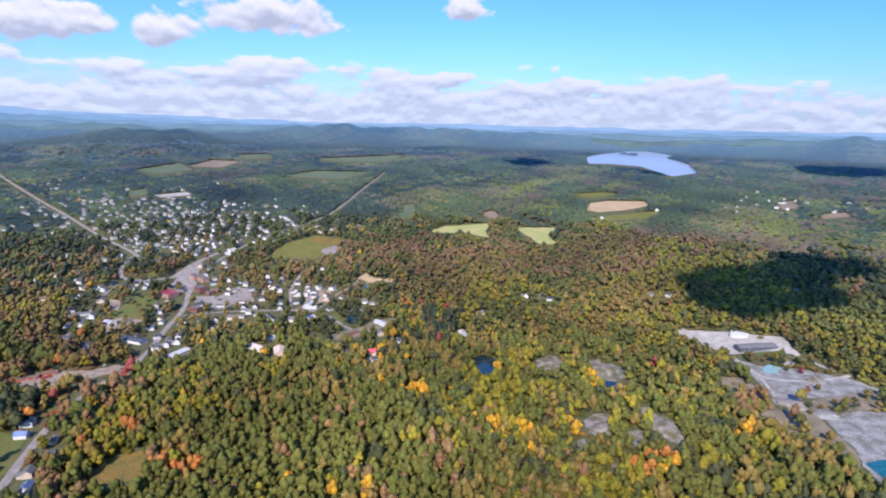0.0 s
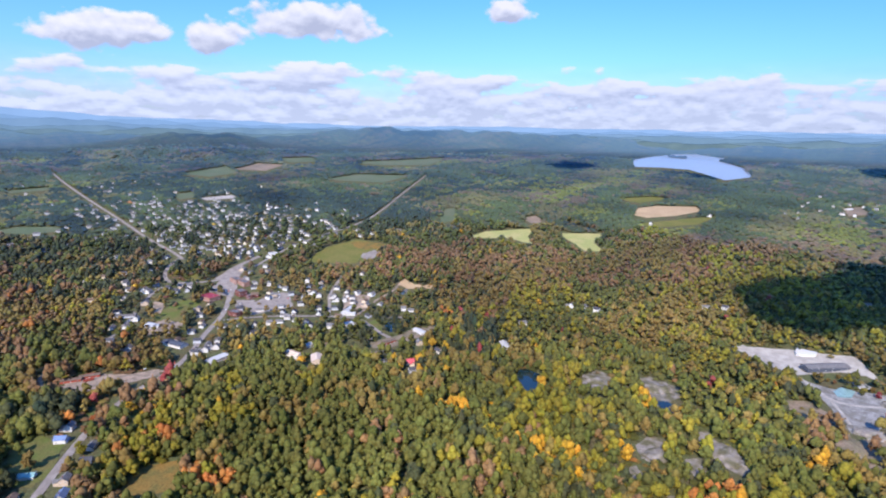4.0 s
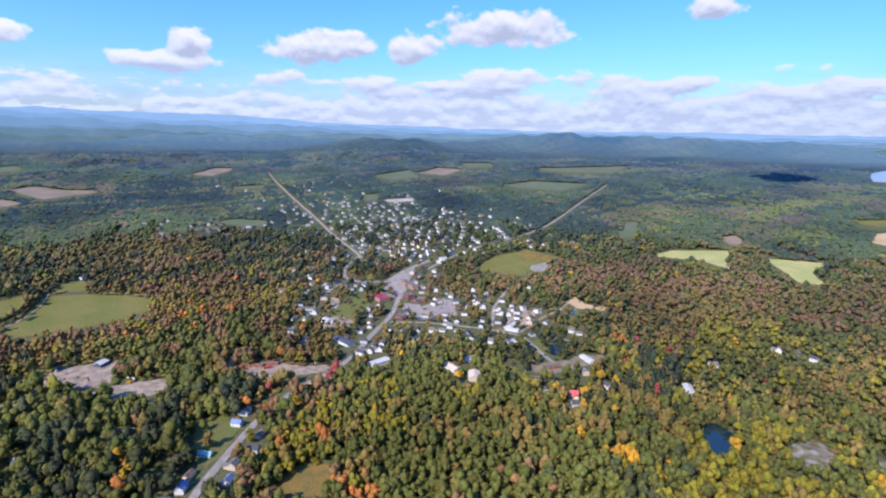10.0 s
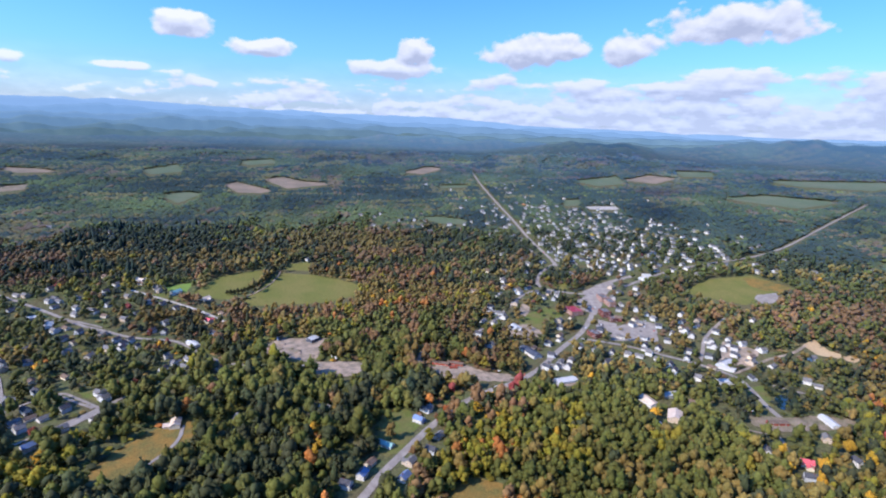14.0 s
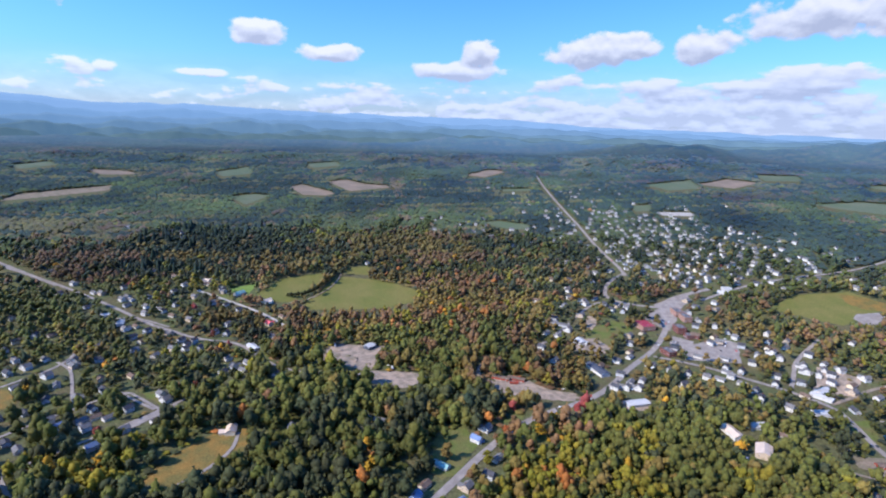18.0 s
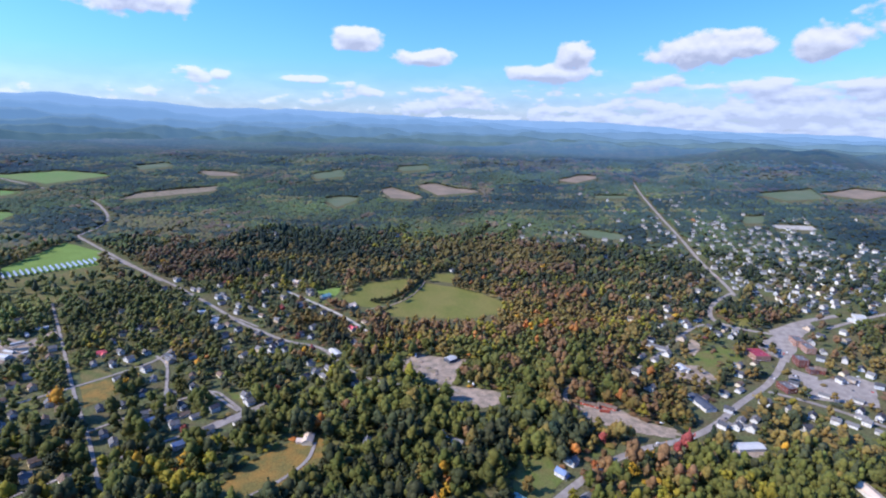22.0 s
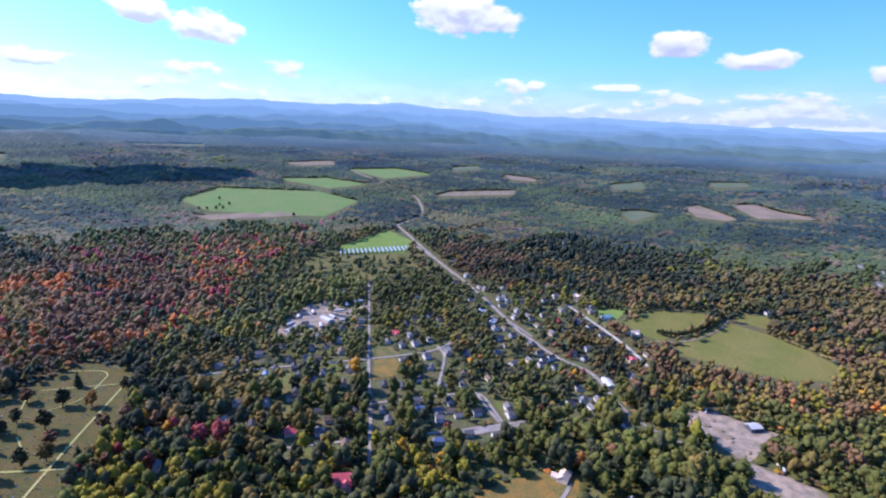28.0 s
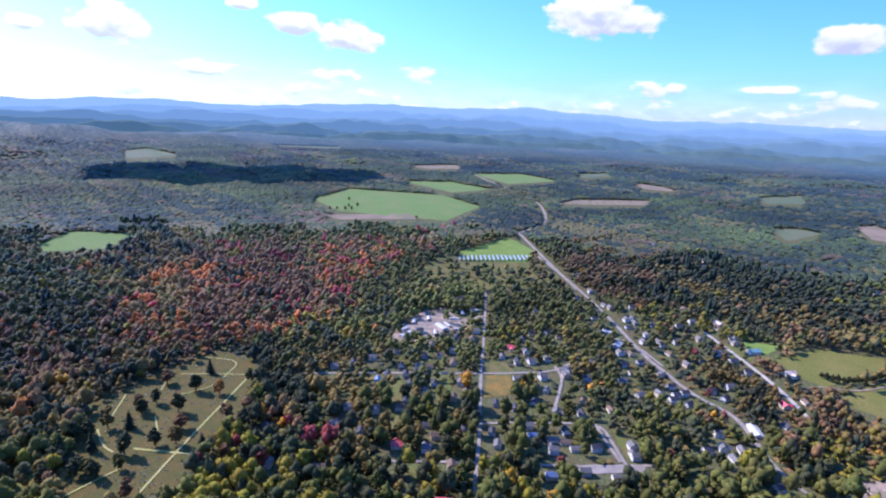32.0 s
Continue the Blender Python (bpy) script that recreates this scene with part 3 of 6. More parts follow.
HOUSES = [
    ("tan", [(-1011, 507), (-1166, 446), (-627, 312)]),
    ("green_barn", [(-1071, 477)]),
    ("green_roof", [(-435, 459)]),
    ("redroof", [(-993, 108), (-684, 22), (-921, 474), (-104, 759)]),
    ("blue", [(-819, -50), (-747, 162), (-680, 186), (-447, 519), (-410, 408), (-378, 435)]),
    ("long_white", [(-1048, 273), (-842, 417), (-987, -63), (-1032, -15), (-1092, 258), (-249, 975), (-228, 906), (-267, 806), (-104, 882), (-555, 850), (36, 840), (500, 855), (1140, 1818), (1212, 1670)]),
    ("long_brown", [(-148, 832), (-540, 651), (-525, 666)]),
    ("white", [(-834, 24), (-687, 54), (-720, 126), (-942, 123), (-950, 144), (-891, 130), (-768, 198), (-726, 186), (-738, 210), (-744, 231), (-760, 270), (-699, 252), (-906, 339), (-1092, 321), (-1074, 338), (-777, 351), (-788, 369), (-792, 390), (-999, 450), (-849, 57), (-1158, 303), (-1005, -45), (-654, 990), (-594, 842)]),
    ("white", [(-474, 831), (-432, 858), (-423, 786), (-363, 942), (-345, 918), (-408, 950), (-306, 972), (-291, 1030), (-273, 1059), (-297, 1071), (-148, 990), (-141, 756), (-66, 801), (-456, 543), (-408, 513), (-408, 387), (-564, 444), (-546, 456), (-918, 402), (-220, 1050), (192, 1030), (212, 1012), (168, 1030), (414, 1030)]),
    ("white", [(447, 1022), (72, 940), (698, 1030), (483, 1635), (687, 1732)]),
    ("grey", [(-824, -6), (-886, 4), (-702, -60), (-672, -126), (-626, -40), (-840, -122), (-860, -102), (-882, 60), (-810, 186), (-814, 216), (-840, 252), (-968, 327), (-996, 302), (-1023, 291), (-1005, 369), (-1140, 378), (-936, 504), (-918, 194), (-922, 225), (-828, 69), (-1110, 456), (-1152, -9), (-1095, -32), (-600, 1022)]),
    ("grey", [(-618, 1008), (-483, 879), (-516, 930), (-378, 1029), (-348, 1053), (-336, 1094), (-276, 978), (-228, 1020), (-99, 832), (-96, 732), (-420, 426), (-392, 456), (-393, 486), (-237, 807), (-153, 1584)]),
    ("white", [(-500, 907), (-664, 945), (-716, 1022), (-682, 983), (-716, 1172), (-704, 1213), (-626, 1287), (-495, 1087), (-470, 1073), (-414, 1004), (-531, 756), (-614, 835), (-567, 1210), (-556, 1249), (-547, 1307)]),
    ("grey", [(-578, 1006), (-657, 1215), (-524, 1138), (-461, 1046), (-508, 956), (-616, 934)]),
    ("red_hall", [(-443, 1008)]),
    ("white", [(-292, 882), (-259, 884), (-326, 909), (-248, 1008), (-268, 1017), (-196, 1010), (-374, 837), (-405, 778), (-378, 972), (-344, 986), (-322, 1030), (-135, 986)]),
    ("white", [(-1087, 772), (-1384, 778)]),
    ("white", [(-839, -43), (-877, -11), (-749, 184), (-891, 333), (-1019, 274), (-970, 166), (-848, -20), (-938, 198), (-896, 292), (-916, 351), (-1066, 313), (-958, 99)]),
    ("grey", [(-871, -34), (-855, 218), (-904, 317), (-936, 389), (-1037, 349)]),
    ("trailer", [(-1116, 25), (-1058, -45), (-1071, -2), (-1098, 7), (-1040, -66), (-1008, -72), (-1045, -8), (-1035, 16), (-1010, -20)]),
    ("white", [(-705, 1009), (-642, 982), (-648, 1017), (-576, 778), (-595, 871), (-472, 862), (-425, 753), (-416, 766), (-416, 804), (-386, 874), (-365, 887), (-352, 898), (-473, 1323), (-397, 1051), (-356, 930), (-343, 947), (-336, 1041), (-330, 1074), (-296, 942), (-282, 1015), (-268, 1041), (-256, 1030), (-250, 1053), (-266, 1162), (-595, 996), (-585, 1028), (-630, 1154), (-592, 1357), (-562, 1389), (-519, 1406), (-501, 1453), (-601, 1236), (-599, 1292), (-641, 1246), (-682, 1257)]),
    ("grey", [(-305, 899), (-259, 940), (-221, 1000), (-499, 1122), (-422, 1030), (-407, 1017), (-640, 887), (-480, 798), (-468, 1136), (-445, 796)]),
    ("long_white", [(-495, 1230), (-244, 954)]),
    ("white", [(-1221, 206), (-1264, 232), (-1204, 257), (-1203, 306), (-1145, 292), (-1140, 306), (-1060, 341), (-902, 164), (-867, 171), (-883, 350), (-741, 272), (-771, 377), (-728, 407)]),
    ("grey", [(-1060, 160), (-1051, 180), (-1192, 267), (-984, 279), (-1150, 442), (-1095, 454), (-932, 337), (-748, 198), (-1097, 402)]),
]


for _, _, pts in FIELDS + [(n, 0, p) for n, p in WATERS if n == "lake"]:
    mx, my = sum(p[0] for p in pts) / len(pts), sum(p[1] for p in pts) / len(pts)
    if math.hypot(mx - CX, my - CY) > 1600:
        OPEN_LAND.append((mx, my, max(math.hypot(p[0] - mx, p[1] - my) for p in pts)))
for _, _, _, line in ROADS:
    for (ax, ay), (bx, by) in zip(line[:-1], line[1:]):
        for k in range(5):
            mx, my = ax + (bx - ax) * k / 4, ay + (by - ay) * k / 4
            if math.hypot(mx - CX, my - CY) > 1600:
                OPEN_LAND.append((mx, my, 40))


def mesh_object(name, verts, faces, mat, parent=None, label="", smooth_faces=False):
    me = bpy.data.meshes.new(name)
    verts = np.asarray(verts, np.float32)
    faces = np.asarray(faces, np.int32)
    k = faces.shape[1]
    me.vertices.add(len(verts)), me.loops.add(faces.size), me.polygons.add(len(faces))
    me.vertices.foreach_set("co", verts.ravel())
    me.loops.foreach_set("vertex_index", faces.ravel())
    me.polygons.foreach_set("loop_start", np.arange(0, faces.size, k, dtype=np.int32))
    if smooth_faces:
        me.polygons.foreach_set("use_smooth", np.ones(len(faces), bool))
    me.update(calc_edges=True)
    if mat:
        me.materials.append(MATS[mat])
    ob = new(name, me)
    if parent:
        ob.parent = parent
    if label:
        tagged(ob, label)
    return ob


def part(name, bm, mat, parent, label=""):
    me = bpy.data.meshes.new(name)
    bm.normal_update()
    bm.to_mesh(me)
    bm.free()
    if mat:
        me.materials.append(MATS[mat])
    ob = new(name, me)
    ob.parent = parent
    if label:
        tagged(ob, label)
    return ob


def build_ground():
    radii = np.r_[0, np.geomspace(20, 4780, 230)]
    n = 300
    ang = np.linspace(0, 2 * math.pi, n, endpoint=False)
    xs, ys = CX + radii[:, None] * np.cos(ang), CY + radii[:, None] * np.sin(ang)
    verts = np.stack([xs, ys, ground_z(xs, ys)], -1).reshape(-1, 3)
    i, j = np.meshgrid(np.arange(len(radii) - 1), np.arange(n), indexing="ij")
    a, b = i * n + j, i * n + (j + 1) % n
    faces = np.stack([a, a + n, b + n, b], -1).reshape(-1, 4)
    tagged(mesh_object("ground", verts, faces, "forest_floor", smooth_faces=True), "wooded valley floor of brown and green earth", "ground", kind="structure")


build_ground()


def resample(line, step):
    p = np.array(line, float)
    # rounded corners: two rounds of corner cutting
    for _ in range(2):
        q = [p[0]]
        for a, b in zip(p[:-1], p[1:]):
            q += [a * 0.75 + b * 0.25, a * 0.25 + b * 0.75]
        p = np.array(q + [p[-1]])
    s = np.r_[0, np.cumsum(np.linalg.norm(np.diff(p, axis=0), axis=1))]
    t = np.linspace(0, s[-1], max(2, int(s[-1] / step) + 1))
    return np.stack([np.interp(t, s, p[:, 0]), np.interp(t, s, p[:, 1])], 1)


def ribbon(line, width, lift, step=5.0):
    c = resample(line, step)
    d = np.gradient(c, axis=0)
    d /= np.linalg.norm(d, axis=1)[:, None]
    side = np.stack([-d[:, 1], d[:, 0]], 1) * width / 2
    rows = []
    for k in (-1, 0, 1):
        q = c + side * k
        rows.append(np.column_stack([q, ground_z(q[:, 0], q[:, 1]) + lift]))
    n = len(c)
    faces = [(k * n + i, (k + 1) * n + i, (k + 1) * n + i + 1, k * n + i + 1) for k in range(2) for i in range(n - 1)]
    return np.concatenate(rows), [f[::-1] for f in faces]


def blob_outline(pts, wobble, seed, cuts=6):
    """A closed outline through the corners, with an uneven natural edge."""
    rng = random.Random(seed)
    p = [Vector((x, y)) for x, y in pts]
    out = []
    for a, b in zip(p, p[1:] + p[:1]):
        n = max(2, min(cuts, int((b - a).length / 6)))
        side = Vector((-(b - a).y, (b - a).x)).normalized() if (b - a).length > 0 else Vector((0, 0))
        for i in range(n):
            out.append(a.lerp(b, i / n) + side * (rng.uniform(-wobble, wobble) if i else 0))
    return out


def inside_poly(x, y, poly):
    hit = np.zeros(np.shape(x), bool)
    n = len(poly)
    for i in range(n):
        (x1, y1), (x2, y2) = poly[i], poly[(i + 1) % n]
        if y1 == y2:
            continue
        cross = (x2 - x1) * (y - y1) / (y2 - y1) + x1
        hit ^= ((y1 > y) != (y2 > y)) & (x < cross)
    return hit


def sheet(name, pts, mat, lift, seed, wobble=1.5, cell=12.0, flat=None):
    """A patch that follows the ground: its outline filled, then cut on a grid so that it bends with the slope."""
    out = blob_outline(pts, wobble, seed)
    bm = bmesh.new()
    vs = [bm.verts.new((p.x, p.y, 0)) for p in out]
    es = [bm.edges.new((a, b)) for a, b in zip(vs, vs[1:] + vs[:1])]
    bmesh.ops.triangle_fill(bm, use_beauty=True, edges=es)
    size = max(max(p.x for p in out) - min(p.x for p in out), max(p.y for p in out) - min(p.y for p in out))
    cell = max(cell, size / 14)
    for axis in range(2):
        lo, hi = min(p[axis] for p in out), max(p[axis] for p in out)
        for k in range(1, int((hi - lo) / cell) + 1):
            at, no = [0, 0, 0], [0, 0, 0]
            at[axis], no[axis] = lo + k * cell, 1
            bmesh.ops.bisect_plane(bm, geom=bm.verts[:] + bm.edges[:] + bm.faces[:], plane_co=at, plane_no=no)
    for v in bm.verts:
        v.co.z = flat or 0.0
    if flat is None:
        where = np.array([v.co[:2] for v in bm.verts])
        for v, h in zip(bm.verts, ground_z(where[:, 0], where[:, 1])):
            v.co.z = h + lift
    for f in bm.faces:
        f.normal_update()
        if f.normal.z < 0:
            f.normal_flip()
    me = bpy.data.meshes.new(name)
    bm.to_mesh(me)
    bm.free()
    me.materials.append(MATS[mat])
    return new(name, me)


SURFACE = {"asphalt": "worn grey asphalt road through the valley", "gravel": "pale gravel lane", "chalk": "dusty white quarry haul road"}
for i, (name, width, kind, line) in enumerate(ROADS):
    v, f = ribbon(line, width, 0.55 + 0.012 * i)
    tagged(mesh_object(name, v, f, kind), SURFACE[kind] if "path" not in name else "narrow pale gravel path between graves", "path" if "path" in name else "road", kind="structure")
FIELD_WORDS = {"grass": "mown green meadow among autumn woods", "brightgrass": "bright green grass pasture", "yard_grass": "green lawn between village houses", "straw": "pale cut hayfield", "tan": "bare tan harvested field", "far_grass": "green pasture among far woods", "pasture_grass": "open green pasture with a few trees", "far_tan": "bare tan harvested field",
               "dryfield": "dry brownish grass clearing", "cemetery_grass": "dry grass between cemetery paths and graves", "marsh": "rough brown and olive marsh scrub", "gravel": "bare gravel yard with tyre tracks", "asphalt": "grey asphalt lot in the town",
               "chalkrock": "pale grey crushed stone quarry floor", "spoil": "brown bank of bare earth and broken stone", "slate": "grey slate waste heap", "chalk": "pale bare lot beside low sheds"}
FIELD_KIND = {"gravel": "yard", "asphalt": "pavement", "chalkrock": "quarry", "spoil": "quarry", "slate": "rock heap"}
for i, (name, kind, pts) in enumerate(FIELDS):
    tagged(sheet(name, pts, kind, 0.18 + 0.004 * i, i), "bare brown ploughed field among far woods" if name == "far_field" else FIELD_WORDS[kind], "field" if "far" in name else FIELD_KIND.get(kind, "field"), kind="structure")
for i, (name, pts) in enumerate(WATERS):
    level = min(gz(x, y) for x, y in pts)
    mat = {"lake": "lake_water", "quarry_pool": "pool", "deep_quarry_pool": "deep_pool"}.get(name, "water")
    ob = sheet(name, pts, mat, 0.9, 100 + i, wobble=4 if name == "lake" else 1, flat=None if name == "lake" else level + 0.7)
    tagged(ob, {"lake": "wide pale blue lake among wooded hills", "quarry_pool": "milky turquoise quarry pool", "deep_quarry_pool": "deep teal quarry pool below pale rock"}.get(name, "dark still pond in the woods"), "water", kind="structure")

# ---- far mountains, a plain backdrop of distance ----
def build_mountains():
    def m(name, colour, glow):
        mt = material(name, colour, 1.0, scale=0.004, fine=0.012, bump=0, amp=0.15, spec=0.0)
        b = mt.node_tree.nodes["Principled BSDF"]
        # haze put into the surface as glow, paler and bluer with distance
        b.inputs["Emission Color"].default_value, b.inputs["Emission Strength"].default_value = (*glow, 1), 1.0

    sky_az = [-180, -60, -38, -20, 0, 20, 32, 43, 55, 66, 75, 82, 90, 95, 100, 108, 116, 121, 128, 135, 139, 150, 180]
    top = [0.3, 0.25, 0.2, 0.1, 0.05, 0.1, 0.45, 0.9, 1.15, 1.45, 1.7, 1.55, 1.9, 2.45, 2.0, 1.95, 1.65, 1.3, 1.4, 1.05, 0.75, 0.6, 0.3]
    # distance, share of the skyline's height, degrees lower, roughness, glow that stands for haze before it
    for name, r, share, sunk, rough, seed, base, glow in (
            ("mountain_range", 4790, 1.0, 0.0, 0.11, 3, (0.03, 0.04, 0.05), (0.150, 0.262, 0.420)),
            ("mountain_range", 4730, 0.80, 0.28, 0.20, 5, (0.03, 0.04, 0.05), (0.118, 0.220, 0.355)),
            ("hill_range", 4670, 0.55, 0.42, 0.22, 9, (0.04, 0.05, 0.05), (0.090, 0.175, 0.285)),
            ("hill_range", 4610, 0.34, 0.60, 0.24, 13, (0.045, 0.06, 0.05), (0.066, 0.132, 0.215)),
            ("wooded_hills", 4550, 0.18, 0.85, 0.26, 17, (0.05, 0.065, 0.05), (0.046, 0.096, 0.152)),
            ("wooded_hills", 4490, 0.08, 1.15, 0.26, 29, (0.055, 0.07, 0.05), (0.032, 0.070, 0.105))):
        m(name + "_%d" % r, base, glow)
        rng = np.random.RandomState(seed)
        az = np.arange(-180, 180, 0.25)
        tops = np.interp(az, sky_az, top)
        el = tops * share - sunk
        for k, a in ((0.21, 0.8), (0.43, 0.6), (0.9, 0.45), (1.7, 0.28), (3.1, 0.14), (5.3, 0.07)):
            wave = np.sin(k * az + rng.uniform(0, 6.3) + 1.3 * np.sin(0.37 * k * az + rng.uniform(0, 6.3)))
            el = el + rough * a * wave * (0.6 + 0.4 * tops / 2)
        rows, sin_a, cos_a = [], np.sin(np.radians(az)), np.cos(np.radians(az))
        crest = 337 + r * np.tan(np.radians(el))
        for f in (0.0, 0.25, 0.5, 0.75, 0.92, 1.0, 0.4):
            spur = 18 * (1 - f) * np.sin(az * 0.8 + seed + 2 * np.sin(az * 0.37))
            d = r - 120 * (1 - f) + spur * (0 < f < 1) if len(rows) < 6 else r + 12
            rows.append(np.stack([CX - d * sin_a, CY + d * cos_a, 165 + (crest - 165) * f + 0 * az], 1))
        n = len(az)
        faces = [(k * n + i, k * n + (i + 1) % n, (k + 1) * n + (i + 1) % n, (k + 1) * n + i) for k in range(6) for i in range(n)]
        tagged(mesh_object(name, np.concatenate(rows), faces, name + "_%d" % r, smooth_faces=True), "hazy blue mountain ridge along the horizon" if "mountain" in name else "hazy blue-green wooded hills before the mountains", "mountains", kind="structure")


build_mountains()

# ---- woods ----
LEAF = {"green": (0.116, 0.116, 0.026), "dark": (0.066, 0.071, 0.030), "lime": (0.222, 0.186, 0.022), "olive": (0.212, 0.150, 0.040), "gold": (0.46, 0.25, 0.024), "orange": (0.43, 0.17, 0.042), "red": (0.30, 0.070, 0.056), "russet": (0.218, 0.126, 0.054), "pine": (0.040, 0.054, 0.030)}
KINDS = list(LEAF)
MIX = {"wood": (.36, .20, .06, .22, .010, .008, .006, .13, .02), "hill": (.50, .14, .16, .14, .018, .006, .005, .02, .0), "east": (.40, .08, .32, .18, .012, .003, .004, .015, .0),
       "russet": (.28, .07, .09, .36, .010, .006, .006, .18, .0), "maple": (.22, .08, .03, .19, .01, .17, .14, .26, .0), "village": (.36, .44, .04, .09, .016, .012, .014, .02, .0),
       "pine": (.36, .28, .03, .16, .003, .0, .0, .08, .09), "autumn": (.24, .18, .06, .28, .014, .012, .006, .22, .0), "gold": (.12, .0, .24, .20, .24, .18, .0, .02, .0), "far": (.40, .30, .04, .16, .0, .0, .0, .10, .0), "eastfar": (.44, .14, .12, .18, .0, .0, .004, .12, .0)}
# Stands of trees: centre, half sizes, mix; later ones win.
STANDS = [(500, 2300, 1500, 1000, "eastfar"), (-2300, -800, 1150, 950, "far"), (-2250, 850, 1000, 620, "pine"), (-135, 608, 270, 248, "hill"), (360, 855, 338, 585, "east"), (135, 1350, 585, 248, "russet"), (-90, 1260, 270, 135, "russet"), (-878, 135, 382, 338, "village"), (-610, 300, 230, 330, "village"), (-720, 1575, 585, 450, "village"), (-1530, 518, 360, 270, "pine"), (-765, 652, 158, 102, "pine"), (-1080, 968, 428, 270, "autumn"), (-740, 800, 260, 280, "autumn"), (-945, -450, 135, 135, "wood"), (-620, -130, 330, 260, "village"), (-292, 867, 135, 57, "autumn"), (-618, 1125, 58, 76, "pine"), (-1102, -398, 285, 195, "maple"), (-1290, -300, 165, 120, "maple"), (-1617, -90, 90, 82, "maple"), (-1460, -170, 130, 60, "maple"), (425, 570, 60, 120, "russet"), (-348, 528, 33, 39, "gold"), (-262, 468, 33, 24, "gold"), (-303, 588, 21, 21, "gold"), (-75, 964, 27, 18, "gold"), (112, 1035, 21, 15, "gold"), (150, 562, 21, 18, "gold"), (216, 490, 33, 21, "gold"), (351, 546, 21, 18, "gold"), (225, 675, 30, 21, "gold"), (72, 705, 21, 18, "gold")]


def haze_weight(x, y):
    """Pale blue haze painted as leaf sheen or glow, stronger far off and sunwards."""
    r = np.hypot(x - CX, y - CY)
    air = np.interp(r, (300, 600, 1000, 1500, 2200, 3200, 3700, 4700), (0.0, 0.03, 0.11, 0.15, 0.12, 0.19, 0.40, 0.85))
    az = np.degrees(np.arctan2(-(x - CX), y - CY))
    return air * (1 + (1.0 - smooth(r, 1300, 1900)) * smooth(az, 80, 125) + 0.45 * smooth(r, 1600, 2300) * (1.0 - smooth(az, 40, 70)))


def crown_template(kind, seed, cards, sub=2):
    rng = np.random.RandomState(seed)
    bm = bmesh.new()
    bmesh.ops.create_icosphere(bm, subdivisions=max(1, sub), radius=1.0)
    v = np.array([p.co[:] for p in bm.verts])
    f = np.array([[q.index for q in p.verts] for p in bm.faces])
    bm.free()
    if sub == 0:
        v = np.array([(1, 0, 0), (0, 1, 0), (-1, 0, 0), (0, -1, 0), (0, 0, 1), (0, 0, -1)], float)
        f = np.array([(0, 1, 4), (1, 2, 4), (2, 3, 4), (3, 0, 4), (1, 0, 5), (2, 1, 5), (3, 2, 5), (0, 3, 5)])
        v *= rng.uniform(0.8, 1.2, (6, 1))
        return v, f[:4]
    if kind == "round" and sub in (1, 2) and cards:
        # a broad crown: several billows round a core
        if sub == 1:
            v = np.array([(1, 0, 0), (0, 1, 0), (-1, 0, 0), (0, -1, 0), (0, 0, 1), (0, 0, -1)], float)
            f = np.array([(0, 1, 4), (1, 2, 4), (2, 3, 4), (3, 0, 4), (1, 0, 5), (2, 1, 5), (3, 2, 5), (0, 3, 5)])
        else:
            bm = bmesh.new()
            bmesh.ops.create_icosphere(bm, subdivisions=1, radius=1.0)
            v = np.array([p.co[:] for p in bm.verts])
            f = np.array([[q.index for q in p.verts] for p in bm.faces])
            bm.free()
        lobes, n, vs, fs = (3 if sub == 1 else 5), len(v), [], []
        for k in range(lobes):
            a = 2.4 * k + rng.uniform(-0.5, 0.5)
            q = 0.10 if k == 0 else rng.uniform(0.32, 0.56)
            s = 0.62 if k == 0 else rng.uniform(0.46, 0.64)
            w = v * rng.uniform(0.74, 1.26, (n, 1)) * s
            w[:, 2] *= rng.uniform(0.78, 1.02) if sub == 1 else rng.uniform(0.85, 1.15)
            vs.append(w + (math.cos(a) * q, math.sin(a) * q, 0.40 if k == 0 else rng.uniform(-0.5, 0.25)))
            fs.append(f + k * n)
        v, f = np.concatenate(vs), np.concatenate(fs)
    elif kind == "cone":
        h = v[:, 2].copy()
        taper = np.clip((1.05 - h) / 1.5, 0.05, 1)
        v[:, :2] *= taper[:, None] * 0.75
        v[:, 2] = h * 1.45 + 0.5
        v += rng.normal(0, 0.07, v.shape)
    else:
        lump = np.zeros(len(v))
        for _ in range(7):
            d = rng.normal(size=3)
            d /= np.linalg.norm(d)
            lump += 0.34 * np.clip((v @ d - 0.62) / 0.38, 0, 1)
        v *= (0.74 + lump + rng.uniform(-0.10, 0.10, len(v)))[:, None]
        v[:, 2] = np.where(v[:, 2] < 0, v[:, 2] * 0.7, v[:, 2] * 1.02)
    vs, fs = [v], [f]
    n = len(v)
    for _ in range(cards):
        i = rng.randint(len(v))
        c = v[i] * rng.uniform(0.98, 1.12)
        a = rng.normal(size=3)
        a /= np.linalg.norm(a)
        b = np.cross(a, rng.normal(size=3))
        b /= np.linalg.norm(b)
        s = rng.uniform(0.14, 0.34)
        q = np.array([c + a * s, c - a * s * 0.5 + b * s, c - a * s * 0.5 - b * s])
        vs.append(q)
        fs.append(np.array([[n, n + 1, n + 2]]))
        n += 3
    # stem
    stem = np.array([(0.07, 0, -1.6), (-0.04, 0.06, -1.6), (-0.04, -0.06, -1.6), (0, 0, 0.1)])
    vs.append(stem)
    fs.append(np.array([[n, n + 1, n + 3], [n + 1, n + 2, n + 3], [n + 2, n, n + 3]]))
    return np.concatenate(vs), np.concatenate(fs)


